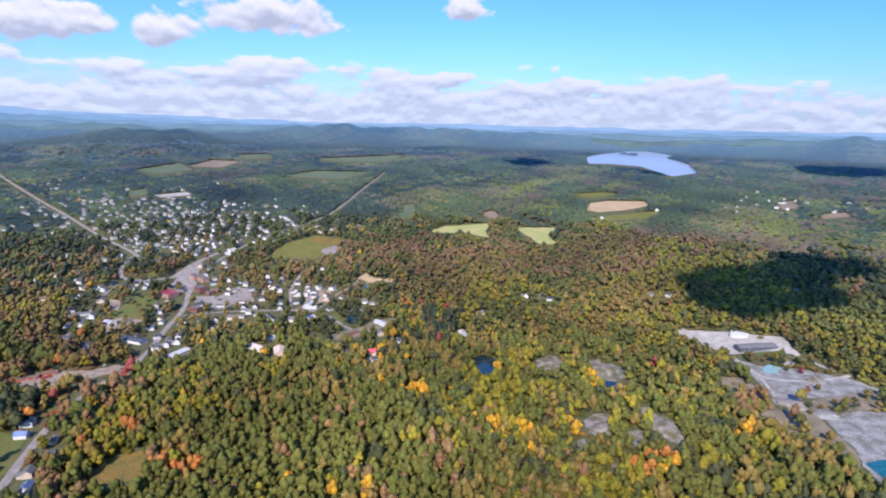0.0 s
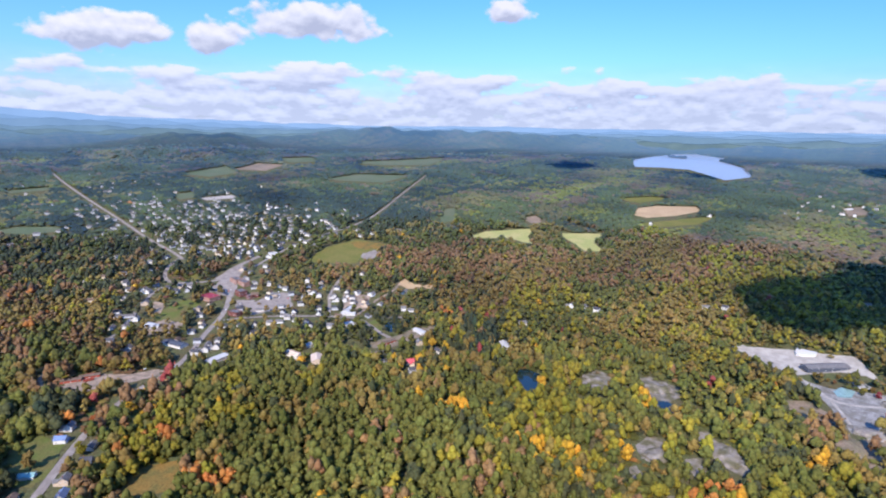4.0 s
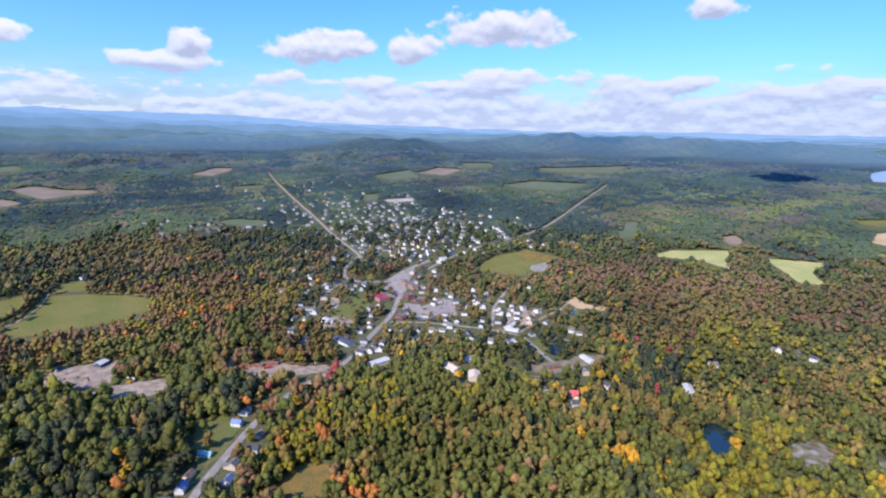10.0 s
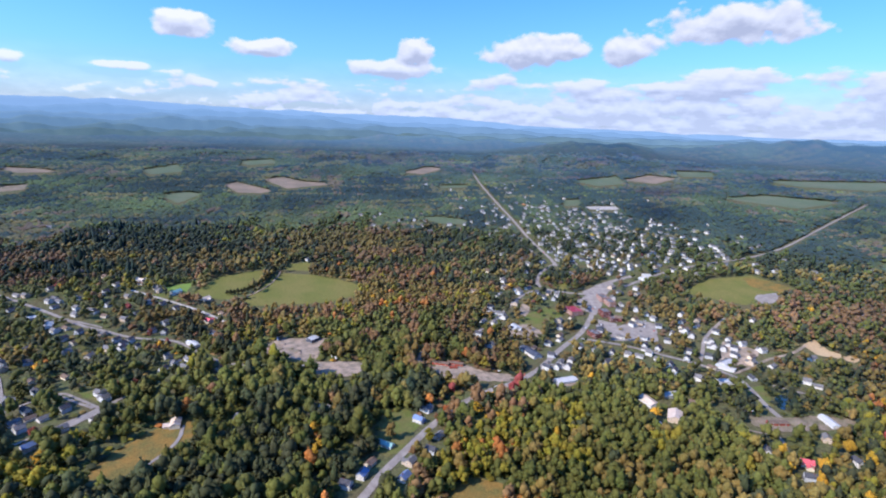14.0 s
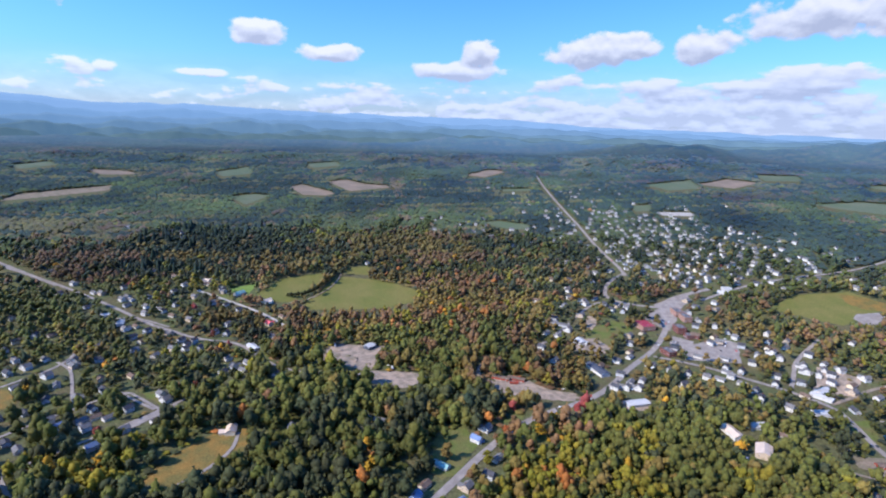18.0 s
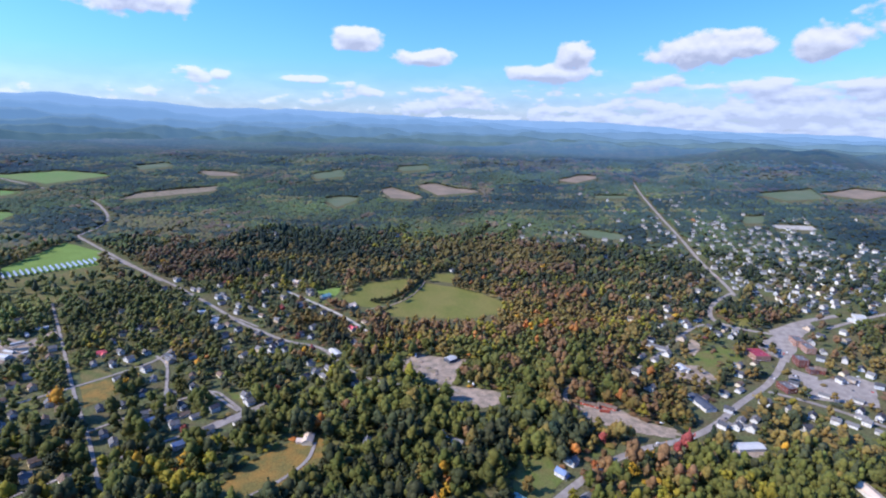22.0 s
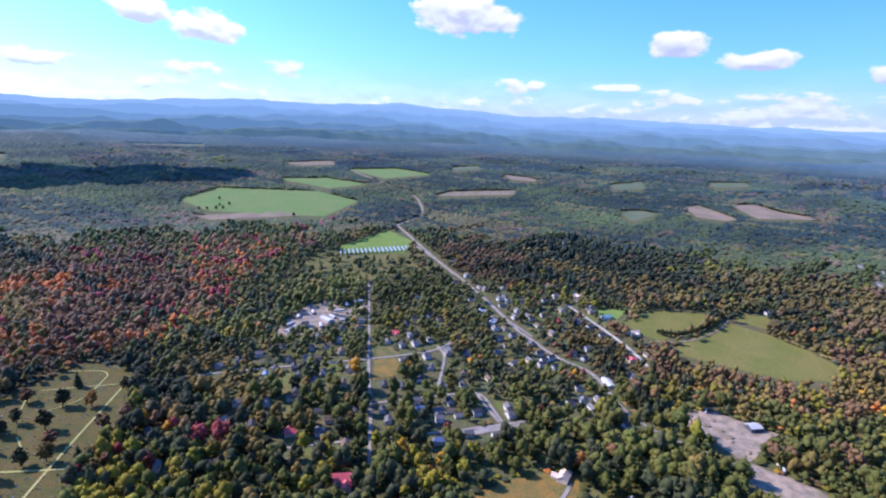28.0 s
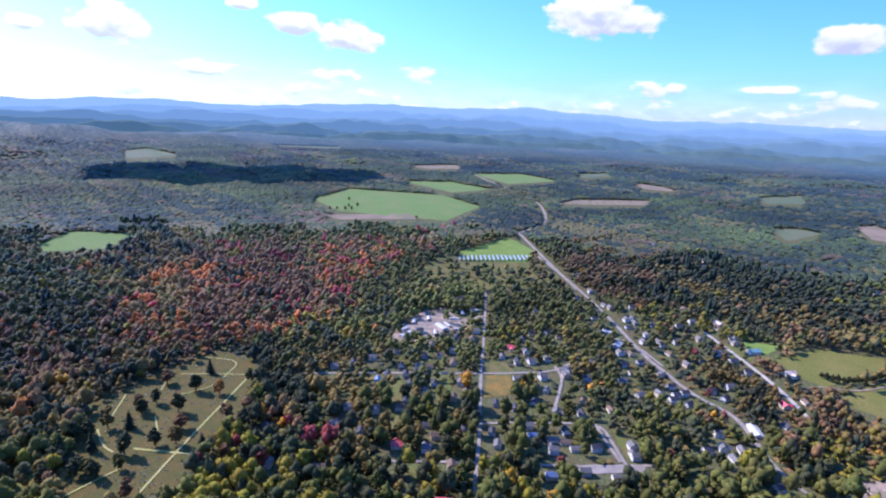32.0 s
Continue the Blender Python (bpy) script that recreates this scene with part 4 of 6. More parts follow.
ROAD_SEGS = np.array([(a, b, c, d, w / 2) for _, w, _, line in ROADS for (a, b), (c, d) in zip(line[:-1], line[1:])], float)
SPECIAL = [(-519, 981, 17), (-472, 780, 18), (-384, 738, 15), (-500, 1251, 14), (-243, 752, 14), (-279, 765, 13), (-648, 1220, 14), (-738, 561, 10), (500, 806, 30), (-608, 93, 12), (-509, 1072, 14), (-487, 1060, 14), (-471, 1010, 14), (-444, 925, 14), (-450, 1001, 14)]
HOUSE_AT = np.array([p for _, l in HOUSES for p in l], float)
STREET_HOUSES = []


def near_roads(x, y, gap, least=0.0):
    hit = np.zeros(len(x), bool)
    for a, b, c, d, w in ROAD_SEGS:
        if w < least:
            continue
        l2 = (c - a) ** 2 + (d - b) ** 2
        t = np.clip(((x - a) * (c - a) + (y - b) * (d - b)) / max(l2, 1e-6), 0, 1)
        hit |= np.hypot(x - a - t * (c - a), y - b - t * (d - b)) < w + gap
    return hit


def road_angle(x, y):
    best = (1e9, 0)
    for a, b, c, d, w in ROAD_SEGS:
        l2 = (c - a) ** 2 + (d - b) ** 2
        t = min(1, max(0, ((x - a) * (c - a) + (y - b) * (d - b)) / max(l2, 1e-6)))
        best = min(best, (math.hypot(x - a - t * (c - a), y - b - t * (d - b)), math.atan2(d - b, c - a)))
    return best


# Scattered houses of the far streets, set out along the roads and in the outskirts.
def scatter_houses():
    rng = random.Random(11)
    placed = [tuple(p) for p in HOUSE_AT] + [(x, y) for x, y, _ in SPECIAL]
    zones = [(-742, 1440, 248, 248, 110), (-945, 1575, 292, 248, 95), (-518, 1485, 180, 202, 45), (-640, 1290, 130, 110, 26), (-1170, 1170, 202, 135, 19), (-900, 168, 270, 213, 24), (-1035, 338, 158, 112, 10), (-338, 1012, 135, 90, 9), (1080, 1778, 270, 158, 19), (-1440, 1800, 270, 202, 16), (-742, 45, 135, 180, 12), (-990, -33, 90, 68, 7), (-642, 1058, 135, 135, 6), (-1575, 428, 135, 112, 4)]
    for cx, cy, rx, ry, count in zones:
        done = 0
        for _ in range(count * 12):
            if done >= count:
                break
            x, y = rng.gauss(cx, rx * 0.5), rng.gauss(cy, ry * 0.5)
            ax, ay = np.array([x]), np.array([y])
            if near_roads(ax, ay, 8)[0] or any((x - p) ** 2 + (y - q) ** 2 < 20 ** 2 for p, q in placed):
                continue
            if any(inside_poly(ax, ay, pts)[0] for _, _, pts in FIELDS) or math.hypot(x - CX, y - CY) < 520:
                continue
            placed.append((x, y))
            STREET_HOUSES.append((x, y))
            done += 1


scatter_houses()


def plant(r0, r1, step, seed, thin=1.0):
    rng = np.random.RandomState(seed)
    g = np.arange(-r1 - 110, r1 + 110, step)
    x, y = np.meshgrid(CX + g, CY + g)
    x = (x + rng.uniform(-0.45, 0.45, x.shape) * step).ravel()
    y = (y + rng.uniform(-0.45, 0.45, y.shape) * step).ravel()
    r = np.hypot(x - CX, y - CY)
    az = np.degrees(np.arctan2(-(x - CX), y - CY))
    edge = 70 * np.sin(x / 57) * np.sin(y / 63) + 35 * np.sin(x / 19 + y / 27)
    k = (r + edge * (r0 > 300) >= r0) & (r + edge < r1) & ((az > -58) & (az < 162) | (r < 240))
    x, y, r = x[k], y[k], r[k]
    # Nothing stands so close before a road, field or pool that it would hide it from the air.
    ux, uy = (x - CX) / np.maximum(r, 1), (y - CY) / np.maximum(r, 1)
    back = (12.0 if r0 < 1300 else 12.0) * r / (337 - ground_z(x, y))
    keep = ~near_roads(x, y, 3.5) & ~near_roads(x, y, 8.0, 4.4)
    for share in (0.45, 0.9):
        bx, by = x + ux * back * share, y + uy * back * share
        keep &= ~near_roads(bx, by, 2.0 if share < 0.5 else 1.5, 0.0 if share < 0.5 else 3.4)
        for name, kind, pts in FIELDS:
            if name not in ("town_green", "spoil_bank", "marsh", "lawn", "town_lot", "trailer_lot", "bare_bank") and (name != "quarry_rock" or share < 0.5):
                keep &= ~inside_poly(bx, by, pts)
        for _, pts in WATERS:
            keep &= ~inside_poly(bx, by, pts)
    for name, kind, pts in FIELDS:
        share = {"town_green": 1.0, "lawn": 0.2, "quarry_floor": 0.05, "town_lot": 0.22, "quarry_rock": 0.2, "spoil_bank": 0.14, "marsh": 0.5, "red_field": 0.4, "clearing": 0.1, "trailer_lot": 0.22, "rail_yard": 0.06, "bare_bank": 0.2, "orchard_lot": 0.1, "mill_ground": 0.1}.get(name, 0.0)
        keep &= ~inside_poly(x, y, pts) | (rng.uniform(size=len(x)) < share)
    for _, pts in WATERS:
        keep &= ~inside_poly(x, y, pts)
    for hx, hy, rad in [(p[0], p[1], 8.5) for p in HOUSE_AT] + [(p[0], p[1], 7.0) for p in STREET_HOUSES] + SPECIAL:
        # ground cleared on the side that faces the camera, to keep houses in view
        dx, dy = hx - CX, hy - CY
        d = math.hypot(dx, dy)
        u = ((x - hx) * dx + (y - hy) * dy) / d
        s = ((y - hy) * dx - (x - hx) * dy) / d
        keep &= ~((np.abs(s) < rad) & (u < rad) & (u > -rad - min(11 * d / (337 - gz(hx, hy)), 25 if rad > 7.5 else 24)))
    # open village ground
    dens = np.ones(len(x))
    for cx, cy, rx, ry, d in ((-855, 135, 292, 270, 0.72), (-1058, 315, 158, 135, 0.75), (-450, 968, 202, 202, 0.6), (-248, 990, 135, 112, 0.6), (-742, 1462, 338, 315, 0.85), (-428, 495, 50, 112, 0.55), (518, 765, 135, 135, 0.85), (225, 630, 135, 135, 0.75), (-135, 832, 102, 68, 0.6), (-1338, 0, 135, 135, 0.6)):
        dens = np.where(((x - cx) / rx) ** 2 + ((y - cy) / ry) ** 2 < 1, d, dens)
    keep &= rng.uniform(size=len(x)) < dens * thin
    return x[keep], y[keep], r[keep]


def species(x, y, rng, base="wood"):
    names = list(MIX)
    r = np.hypot(x - CX, y - CY)
    which = np.where(rng.uniform(size=len(x)) < smooth(r, 900, 2300) * 0.85, names.index("far"), names.index("wood"))
    fuzz = rng.normal(0, 0.16, len(x))
    for cx, cy, rx, ry, name in STANDS:
        which = np.where(((x - cx) / rx) ** 2 + ((y - cy) / ry) ** 2 < 1 + fuzz, names.index(name), which)
    # neighbours tend to be of one kind
    score = np.log(np.array(list(MIX.values())) + 1e-6)[which]
    wave = np.random.RandomState(77)
    for k in range(len(KINDS)):
        grove = sum(np.sin(x * wave.uniform(-1, 1) / q + y * wave.uniform(-1, 1) / q + wave.uniform(0, 6.3)) for q in (12, 16, 22, 34, 55, 90))
        score[:, k] += 0.58 * grove - (0.58 - 0.36 * smooth(r, 900, 1900)) * np.log(-np.log(rng.uniform(1e-6, 1 - 1e-6, len(x))))
    return score.argmax(1)


def forest(name, x, y, size, kinds, seed, cards, sub, mat, label, sink=0.0, gain=1.0):
    rng = np.random.RandomState(seed)
    temps = [crown_template("round", seed * 10 + k, cards, sub) for k in range(5)] + [crown_template("cone", seed * 10 + 7 + k, cards, sub) for k in range(2)]
    stand = 0.9 + 0.22 * np.sin(x / 83 + 2 * np.sin(y / 140)) * np.sin(y / 97 + 1.2 * np.sin(x / 160))
    even = 0.45 if sub == 0 else 1.0
    if sub == 0:
        stand = stand + 0.24 * np.sin(x / 130 + 1.7 * np.sin(y / 210)) * np.sin(y / 150 + 1.4 * np.sin(x / 260 + 1)) + 0.10 * np.sin(x / 47 + y / 90)
    is_cone = (sub > 0) & (size < 7.5) & (kinds == KINDS.index("pine")) | (sub > 0) & (size < 7.5) & ((kinds == KINDS.index("dark")) & (rng.uniform(size=len(x)) < 0.08))
    tid = np.where(is_cone, 5 + rng.randint(0, 2, len(x)), rng.randint(0, 5, len(x)))
    pal = np.array([LEAF[k] for k in KINDS])
    V, F, C = [], [], []
    base = 0
    z0 = ground_z(x, y)
    for t in range(7):
        idx = np.where(tid == t)[0]
        if not len(idx):
            continue
        tv, tf = temps[t]
        a = rng.uniform(0, 2 * math.pi, len(idx))
        s = size[idx] * rng.uniform(0.8, 1.2, len(idx)) * (1.15 if sub == 1 else 1.10 if sub == 0 else 1.08)
        tall = s * rng.uniform(0.95, 1.35, len(idx)) * ((0.46 if name == "distant_woods" else 0.42) if sub == 0 else 0.88 if sub == 1 else 1.02)
        ca, sa = np.cos(a)[:, None], np.sin(a)[:, None]
        vx = (tv[:, 0] * ca - tv[:, 1] * sa) * s[:, None] + x[idx][:, None]
        vy = (tv[:, 0] * sa + tv[:, 1] * ca) * s[:, None] + y[idx][:, None]
        vz = (tv[:, 2] + 1.5 - sink) * tall[:, None] + z0[idx][:, None]
        V.append(np.stack([vx, vy, vz], -1).reshape(-1, 3))
        F.append((tf[None] + (base + np.arange(len(idx)) * len(tv))[:, None, None]).reshape(-1, 3))
        # haze put into the leaf colour: it loses red with growing distance
        bluish = smooth(np.hypot(x[idx] - CX, y[idx] - CY), 900, 1900)[:, None]
        col = (1 - bluish * np.array((0.32, 0.10, 0.02))) * pal[kinds[idx]] * (1 + even * rng.uniform(-0.14, 0.15, (len(idx), 1))) * rng.uniform(0.94, 1.06, (len(idx), 3)) * stand[idx][:, None] * gain
        mottle = 1 + (0.16 if sub == 0 else 0.26) * rng.uniform(-1, 1, (1, len(tv), 1)) * (1, 0.9, 0.8)
        col = (col[:, None, :] * mottle).reshape(-1, 3)
        C.append(np.concatenate([col, np.repeat(haze_weight(x[idx], y[idx]), len(tv))[:, None]], 1))
        base += len(idx) * len(tv)
    V, F, C = np.concatenate(V), np.concatenate(F), np.concatenate(C)
    ob = mesh_object(name, V, F, mat, smooth_faces=sub != 2)
    at = ob.data.color_attributes.new("leaf", "FLOAT_COLOR", "POINT")
    at.data.foreach_set("color", C.astype(np.float32).ravel())
    return tagged(ob, label, "trees", kind="stuff")


def canopy():
    """The far woods as one rolling, bumpy roof of leaves."""
    rng = np.random.RandomState(21)
    radii = np.geomspace(3300, 4620, 170)
    ang = np.radians(np.linspace(-60, 164, 1150))
    a = ang[None, :] + rng.uniform(-0.4, 0.4, (len(radii), len(ang))) * (ang[1] - ang[0])
    x, y = CX - radii[:, None] * np.sin(a), CY + radii[:, None] * np.cos(a)
    bare = ground_z(x, y)
    z = bare + 8 + rng.uniform(-3.0, 4.0, x.shape) + 3 * np.sin(x / 61) * np.sin(y / 73)
    z[0] -= 18
    for pts in [p for _, _, p in FIELDS] + [p for _, p in WATERS]:
        z = np.where(inside_poly(x, y, pts), bare - 18, z)
    n = len(ang)
    i, j = np.meshgrid(np.arange(len(radii) - 1), np.arange(n - 1), indexing="ij")
    q = i * n + j
    faces = np.stack([q, q + 1, q + n + 1, q + n], -1).reshape(-1, 4)
    kinds = species(x.ravel(), y.ravel(), rng, "far")
    pal = np.array([LEAF[k] for k in KINDS])
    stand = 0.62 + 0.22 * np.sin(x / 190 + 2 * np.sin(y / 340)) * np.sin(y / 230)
    # haze put into the leaf colour: darker and bluer than near woods
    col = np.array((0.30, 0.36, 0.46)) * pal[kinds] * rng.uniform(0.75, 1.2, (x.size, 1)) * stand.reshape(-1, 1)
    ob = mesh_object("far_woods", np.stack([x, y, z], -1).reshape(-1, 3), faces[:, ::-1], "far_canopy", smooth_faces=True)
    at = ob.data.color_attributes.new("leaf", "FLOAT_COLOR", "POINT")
    at.data.foreach_set("color", np.concatenate([col, haze_weight(x.ravel(), y.ravel())[:, None]], 1).astype(np.float32).ravel())
    tagged(ob, "far wooded hills below the horizon", "trees", kind="stuff")


# Trees that stand singly: village yards, the cemetery, hedgerows.
SINGLE = []


def build_woods():
    rng = np.random.RandomState(5)
    x, y, r = plant(225, 750, 11.4, 1, 0.95)
    k = species(x, y, rng)
    slope = (x > -405) & (y < 930)
    alone = (x > -960) & (x < -405) & (y > -60) & (y < 630) & (rng.uniform(size=len(x)) < 0.17)
    for i in np.where(alone)[0][:230]:
        SINGLE.append((x[i], y[i], KINDS[k[i]], rng.uniform(5.6, 8.4)))
    x, y, k = x[~alone & ~slope], y[~alone & ~slope], k[~alone & ~slope]
    forest("near_woods", x, y, rng.uniform(5.0, 8.0, len(x)), k, 2, 26, 2, "leaves", "dense autumn woods of green, gold and russet trees", gain=1.25)
    x, y, r = plant(225, 750, 9.4, 9, 0.98)
    slope = (x > -405) & (y < 930)
    x, y = x[slope], y[slope]
    forest("hillside_woods", x, y, rng.uniform(4.0, 6.6, len(x)), species(x, y, rng), 3, 22, 2, "leaves", "young woods of green and yellow-green trees on the slope", gain=1.32)
    x, y, r = plant(0, 232, 10.5, 13, 0.95)
    forest("home_woods", x, y, rng.uniform(4.2, 6.6, len(x)), species(x, y, rng), 34, 4, 1, "leaves", "autumn woods of green and russet trees below the ridge")
    x, y, r = plant(750, 1500, 11.2, 3, 0.96)
    k, near = species(x, y, rng), r + rng.normal(0, 60, len(r)) < 1120
    west = (x < -880) & (y < 60 - 0.1 * x - 110) & (rng.uniform(size=len(x)) < smooth(-x, 820, 1000))
    # gain brightens these leaf colours to stand for haze in the west
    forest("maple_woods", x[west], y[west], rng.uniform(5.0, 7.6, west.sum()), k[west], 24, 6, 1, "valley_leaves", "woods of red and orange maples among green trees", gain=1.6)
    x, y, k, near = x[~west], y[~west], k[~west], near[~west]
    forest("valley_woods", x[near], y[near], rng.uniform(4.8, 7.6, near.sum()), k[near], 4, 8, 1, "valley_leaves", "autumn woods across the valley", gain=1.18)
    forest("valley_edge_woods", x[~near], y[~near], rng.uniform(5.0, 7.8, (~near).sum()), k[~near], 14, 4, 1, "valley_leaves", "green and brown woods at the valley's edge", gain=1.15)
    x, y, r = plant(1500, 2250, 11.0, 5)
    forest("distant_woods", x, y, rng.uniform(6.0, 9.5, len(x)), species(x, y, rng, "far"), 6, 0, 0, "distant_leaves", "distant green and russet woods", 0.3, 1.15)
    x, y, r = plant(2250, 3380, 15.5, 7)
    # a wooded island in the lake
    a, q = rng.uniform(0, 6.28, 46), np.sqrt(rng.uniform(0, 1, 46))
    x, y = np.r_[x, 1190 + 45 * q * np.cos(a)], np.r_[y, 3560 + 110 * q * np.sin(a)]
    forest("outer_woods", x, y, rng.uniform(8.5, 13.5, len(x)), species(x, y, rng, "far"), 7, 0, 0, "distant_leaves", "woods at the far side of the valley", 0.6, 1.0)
    x, y, r = plant(225, 1100, 8.2, 17, 0.9)
    forest("undergrowth", x, y, rng.uniform(3.6, 5.4, len(x)), species(x, y, rng), 44, 0, 0, "leaves", "green and brown undergrowth between the trees", 0.5, 1.15)
    canopy()


build_woods()

# ---- building surfaces ----
material("clapboard_white", (0.56, 0.54, 0.50), 0.7, scale=0.3, fine=3, vary=0.08, amp=0.06, bump=0.1)
material("clapboard_cream", (0.62, 0.54, 0.40), 0.7, scale=0.3, fine=3, vary=0.1, amp=0.08, bump=0.1)
material("clapboard_grey", (0.42, 0.43, 0.44), 0.7, scale=0.3, fine=3, vary=0.15, amp=0.1, bump=0.1)
material("clapboard_tan", (0.48, 0.38, 0.28), 0.7, scale=0.3, fine=3, vary=0.12, amp=0.1, bump=0.1)
material("brick", (0.17, 0.058, 0.046), 0.85, scale=0.4, fine=4, vary=0.3, amp=0.2)
material("pale_brick", (0.33, 0.19, 0.145), 0.85, scale=0.4, fine=4, vary=0.25, amp=0.2)
material("shingle_dark", (0.075, 0.075, 0.085), 0.85, scale=0.3, fine=3, vary=0.3, amp=0.25)
material("shingle_grey", (0.17, 0.162, 0.158), 0.85, scale=0.3, fine=3, vary=0.25, amp=0.2)
material("shingle_brown", (0.17, 0.12, 0.09), 0.85, scale=0.3, fine=3, vary=0.3, amp=0.25)
material("metal_red", (0.30, 0.035, 0.055), 0.6, scale=0.15, fine=2, vary=0.2, amp=0.12, spec=0.5)
material("metal_pink", (0.62, 0.10, 0.11), 0.5, scale=0.15, fine=2, vary=0.2, amp=0.12, spec=0.5)
material("metal_blue", (0.13, 0.19, 0.33), 0.45, scale=0.15, fine=2, vary=0.2, amp=0.12, spec=0.5)
material("metal_green", (0.20, 0.36, 0.34), 0.45, scale=0.15, fine=2, vary=0.2, amp=0.12, spec=0.5)
material("metal_tan", (0.60, 0.47, 0.36), 0.5, scale=0.15, fine=2, vary=0.15, amp=0.1, spec=0.5)
material("metal_white", (0.46, 0.45, 0.43), 0.6, scale=0.15, fine=2, vary=0.1, amp=0.06, spec=0.5)
material("metal_slate", (0.075, 0.085, 0.11), 0.7, scale=0.15, fine=2, vary=0.2, amp=0.12, spec=0.15)
material("flat_roof", (0.16, 0.155, 0.16), 0.9, scale=0.3, fine=2, vary=0.4, amp=0.2)
material("window_glass", (0.03, 0.04, 0.05), 0.08, spec=0.6, bump=0, amp=0.1)
material("trim_white", (0.8, 0.8, 0.78), 0.6, fine=3, amp=0.05, bump=0)
material("door_paint", (0.16, 0.06, 0.05), 0.6, fine=3, amp=0.1, bump=0, random_hue=0.2)
material("car_paint", (0.55, 0.08, 0.07), 0.25, fine=3, amp=0.05, bump=0, spec=0.6)
material("car_white", (0.78, 0.78, 0.78), 0.25, fine=3, amp=0.05, bump=0, spec=0.6)
material("car_dark", (0.05, 0.06, 0.08), 0.25, fine=3, amp=0.05, bump=0, spec=0.6)
material("rubber", (0.02, 0.02, 0.02), 0.9, fine=5, amp=0.1, bump=0)
material("rust_red", (0.32, 0.07, 0.045), 0.8, fine=2, amp=0.3)
material("solar_glass", (0.24, 0.28, 0.35), 0.4, spec=0.4, fine=1.0, bump=0, amp=0.1)
material("steel", (0.5, 0.5, 0.5), 0.4, metal=0.8, fine=3, amp=0.1, bump=0)
material("headstone", (0.42, 0.41, 0.39), 0.8, fine=3, amp=0.2)
material("cloud_white", (0.9, 0.9, 0.92), 1.0, fine=0.02, amp=0.05, bump=0)


def box(bm, x0, x1, y0, y1, z0, z1):
    v = [bm.verts.new((x, y, z)) for z in (z0, z1) for y in (y0, y1) for x in (x0, x1)]
    for f in ((0, 2, 3, 1), (4, 5, 7, 6), (0, 1, 5, 4), (2, 6, 7, 3), (0, 4, 6, 2), (1, 3, 7, 5)):
        bm.faces.new([v[i] for i in f])
    return v


def box_part(name, dims, mat, parent, label=""):
    bm = bmesh.new()
    box(bm, *dims)
    return part(name, bm, mat, parent, label)


def empty(name, label, category, group=""):
    return tagged(new(name), label, category, group)


WINDOWS = {}


def window(parent, x, y, z, w, h, facing):
    """A framed window that sits 4 cm proud of its wall. facing: degrees about z; 0 looks along +x."""
    key = (round(w, 2), round(h, 2))
    if key not in WINDOWS:
        bm = bmesh.new()
        t = 0.12
        for d in ((0, 0.06, -w / 2, w / 2, -h / 2, -h / 2 + t), (0, 0.06, -w / 2, w / 2, h / 2 - t, h / 2), (0, 0.06, -w / 2, -w / 2 + t, -h / 2 + t, h / 2 - t), (0, 0.06, w / 2 - t, w / 2, -h / 2 + t, h / 2 - t)):
            box(bm, *d)
        n = len(bm.faces)
        box(bm, -0.02, 0.03, -w / 2 + t, w / 2 - t, -h / 2 + t, h / 2 - t)
        bm.faces.ensure_lookup_table()
        for f in bm.faces[n:]:
            f.material_index = 1
        bm.normal_update()
        me = bpy.data.meshes.new("window")
        bm.to_mesh(me)
        bm.free()
        me.materials.append(MATS["trim_white"]), me.materials.append(MATS["window_glass"])
        WINDOWS[key] = me
    ob = new("window", WINDOWS[key])
    ob.parent = parent
    ob.matrix_basis = pose(x, y, z, 0, 0, facing)
    return ob


def gable(bm, w, l, z0, h, rise):
    """Walls of a gabled body: w across (x), l along (y)."""
    a = [bm.verts.new(p) for p in ((-w / 2, -l / 2, z0), (w / 2, -l / 2, z0), (w / 2, -l / 2, h), (0, -l / 2, h + rise), (-w / 2, -l / 2, h))]
    b = [bm.verts.new((v.co.x, l / 2, v.co.z)) for v in a]
    bm.faces.new(a), bm.faces.new(b[::-1])
    for i in range(5):
        j = (i + 1) % 5
        bm.faces.new((a[j], a[i], b[i], b[j]))


def roof_slabs(bm, w, l, h, rise, over=0.5, thick=0.22):
    for s in (-1, 1):
        run = w / 2 + over
        drop = rise * run / (w / 2)
        p = [(0, h + rise), (s * run, h + rise - drop), (s * run, h + rise - drop + thick), (0, h + rise + thick)]
        lo = [bm.verts.new((x, -l / 2 - over, z + 0.02)) for x, z in p]
        hi = [bm.verts.new((x, l / 2 + over, z + 0.02)) for x, z in p]
        bm.faces.new(lo if s > 0 else lo[::-1]), bm.faces.new(hi[::-1] if s > 0 else hi)
        for i in range(4):
            j = (i + 1) % 4
            q = (lo[j], lo[i], hi[i], hi[j])
            bm.faces.new(q if s > 0 else q[::-1])


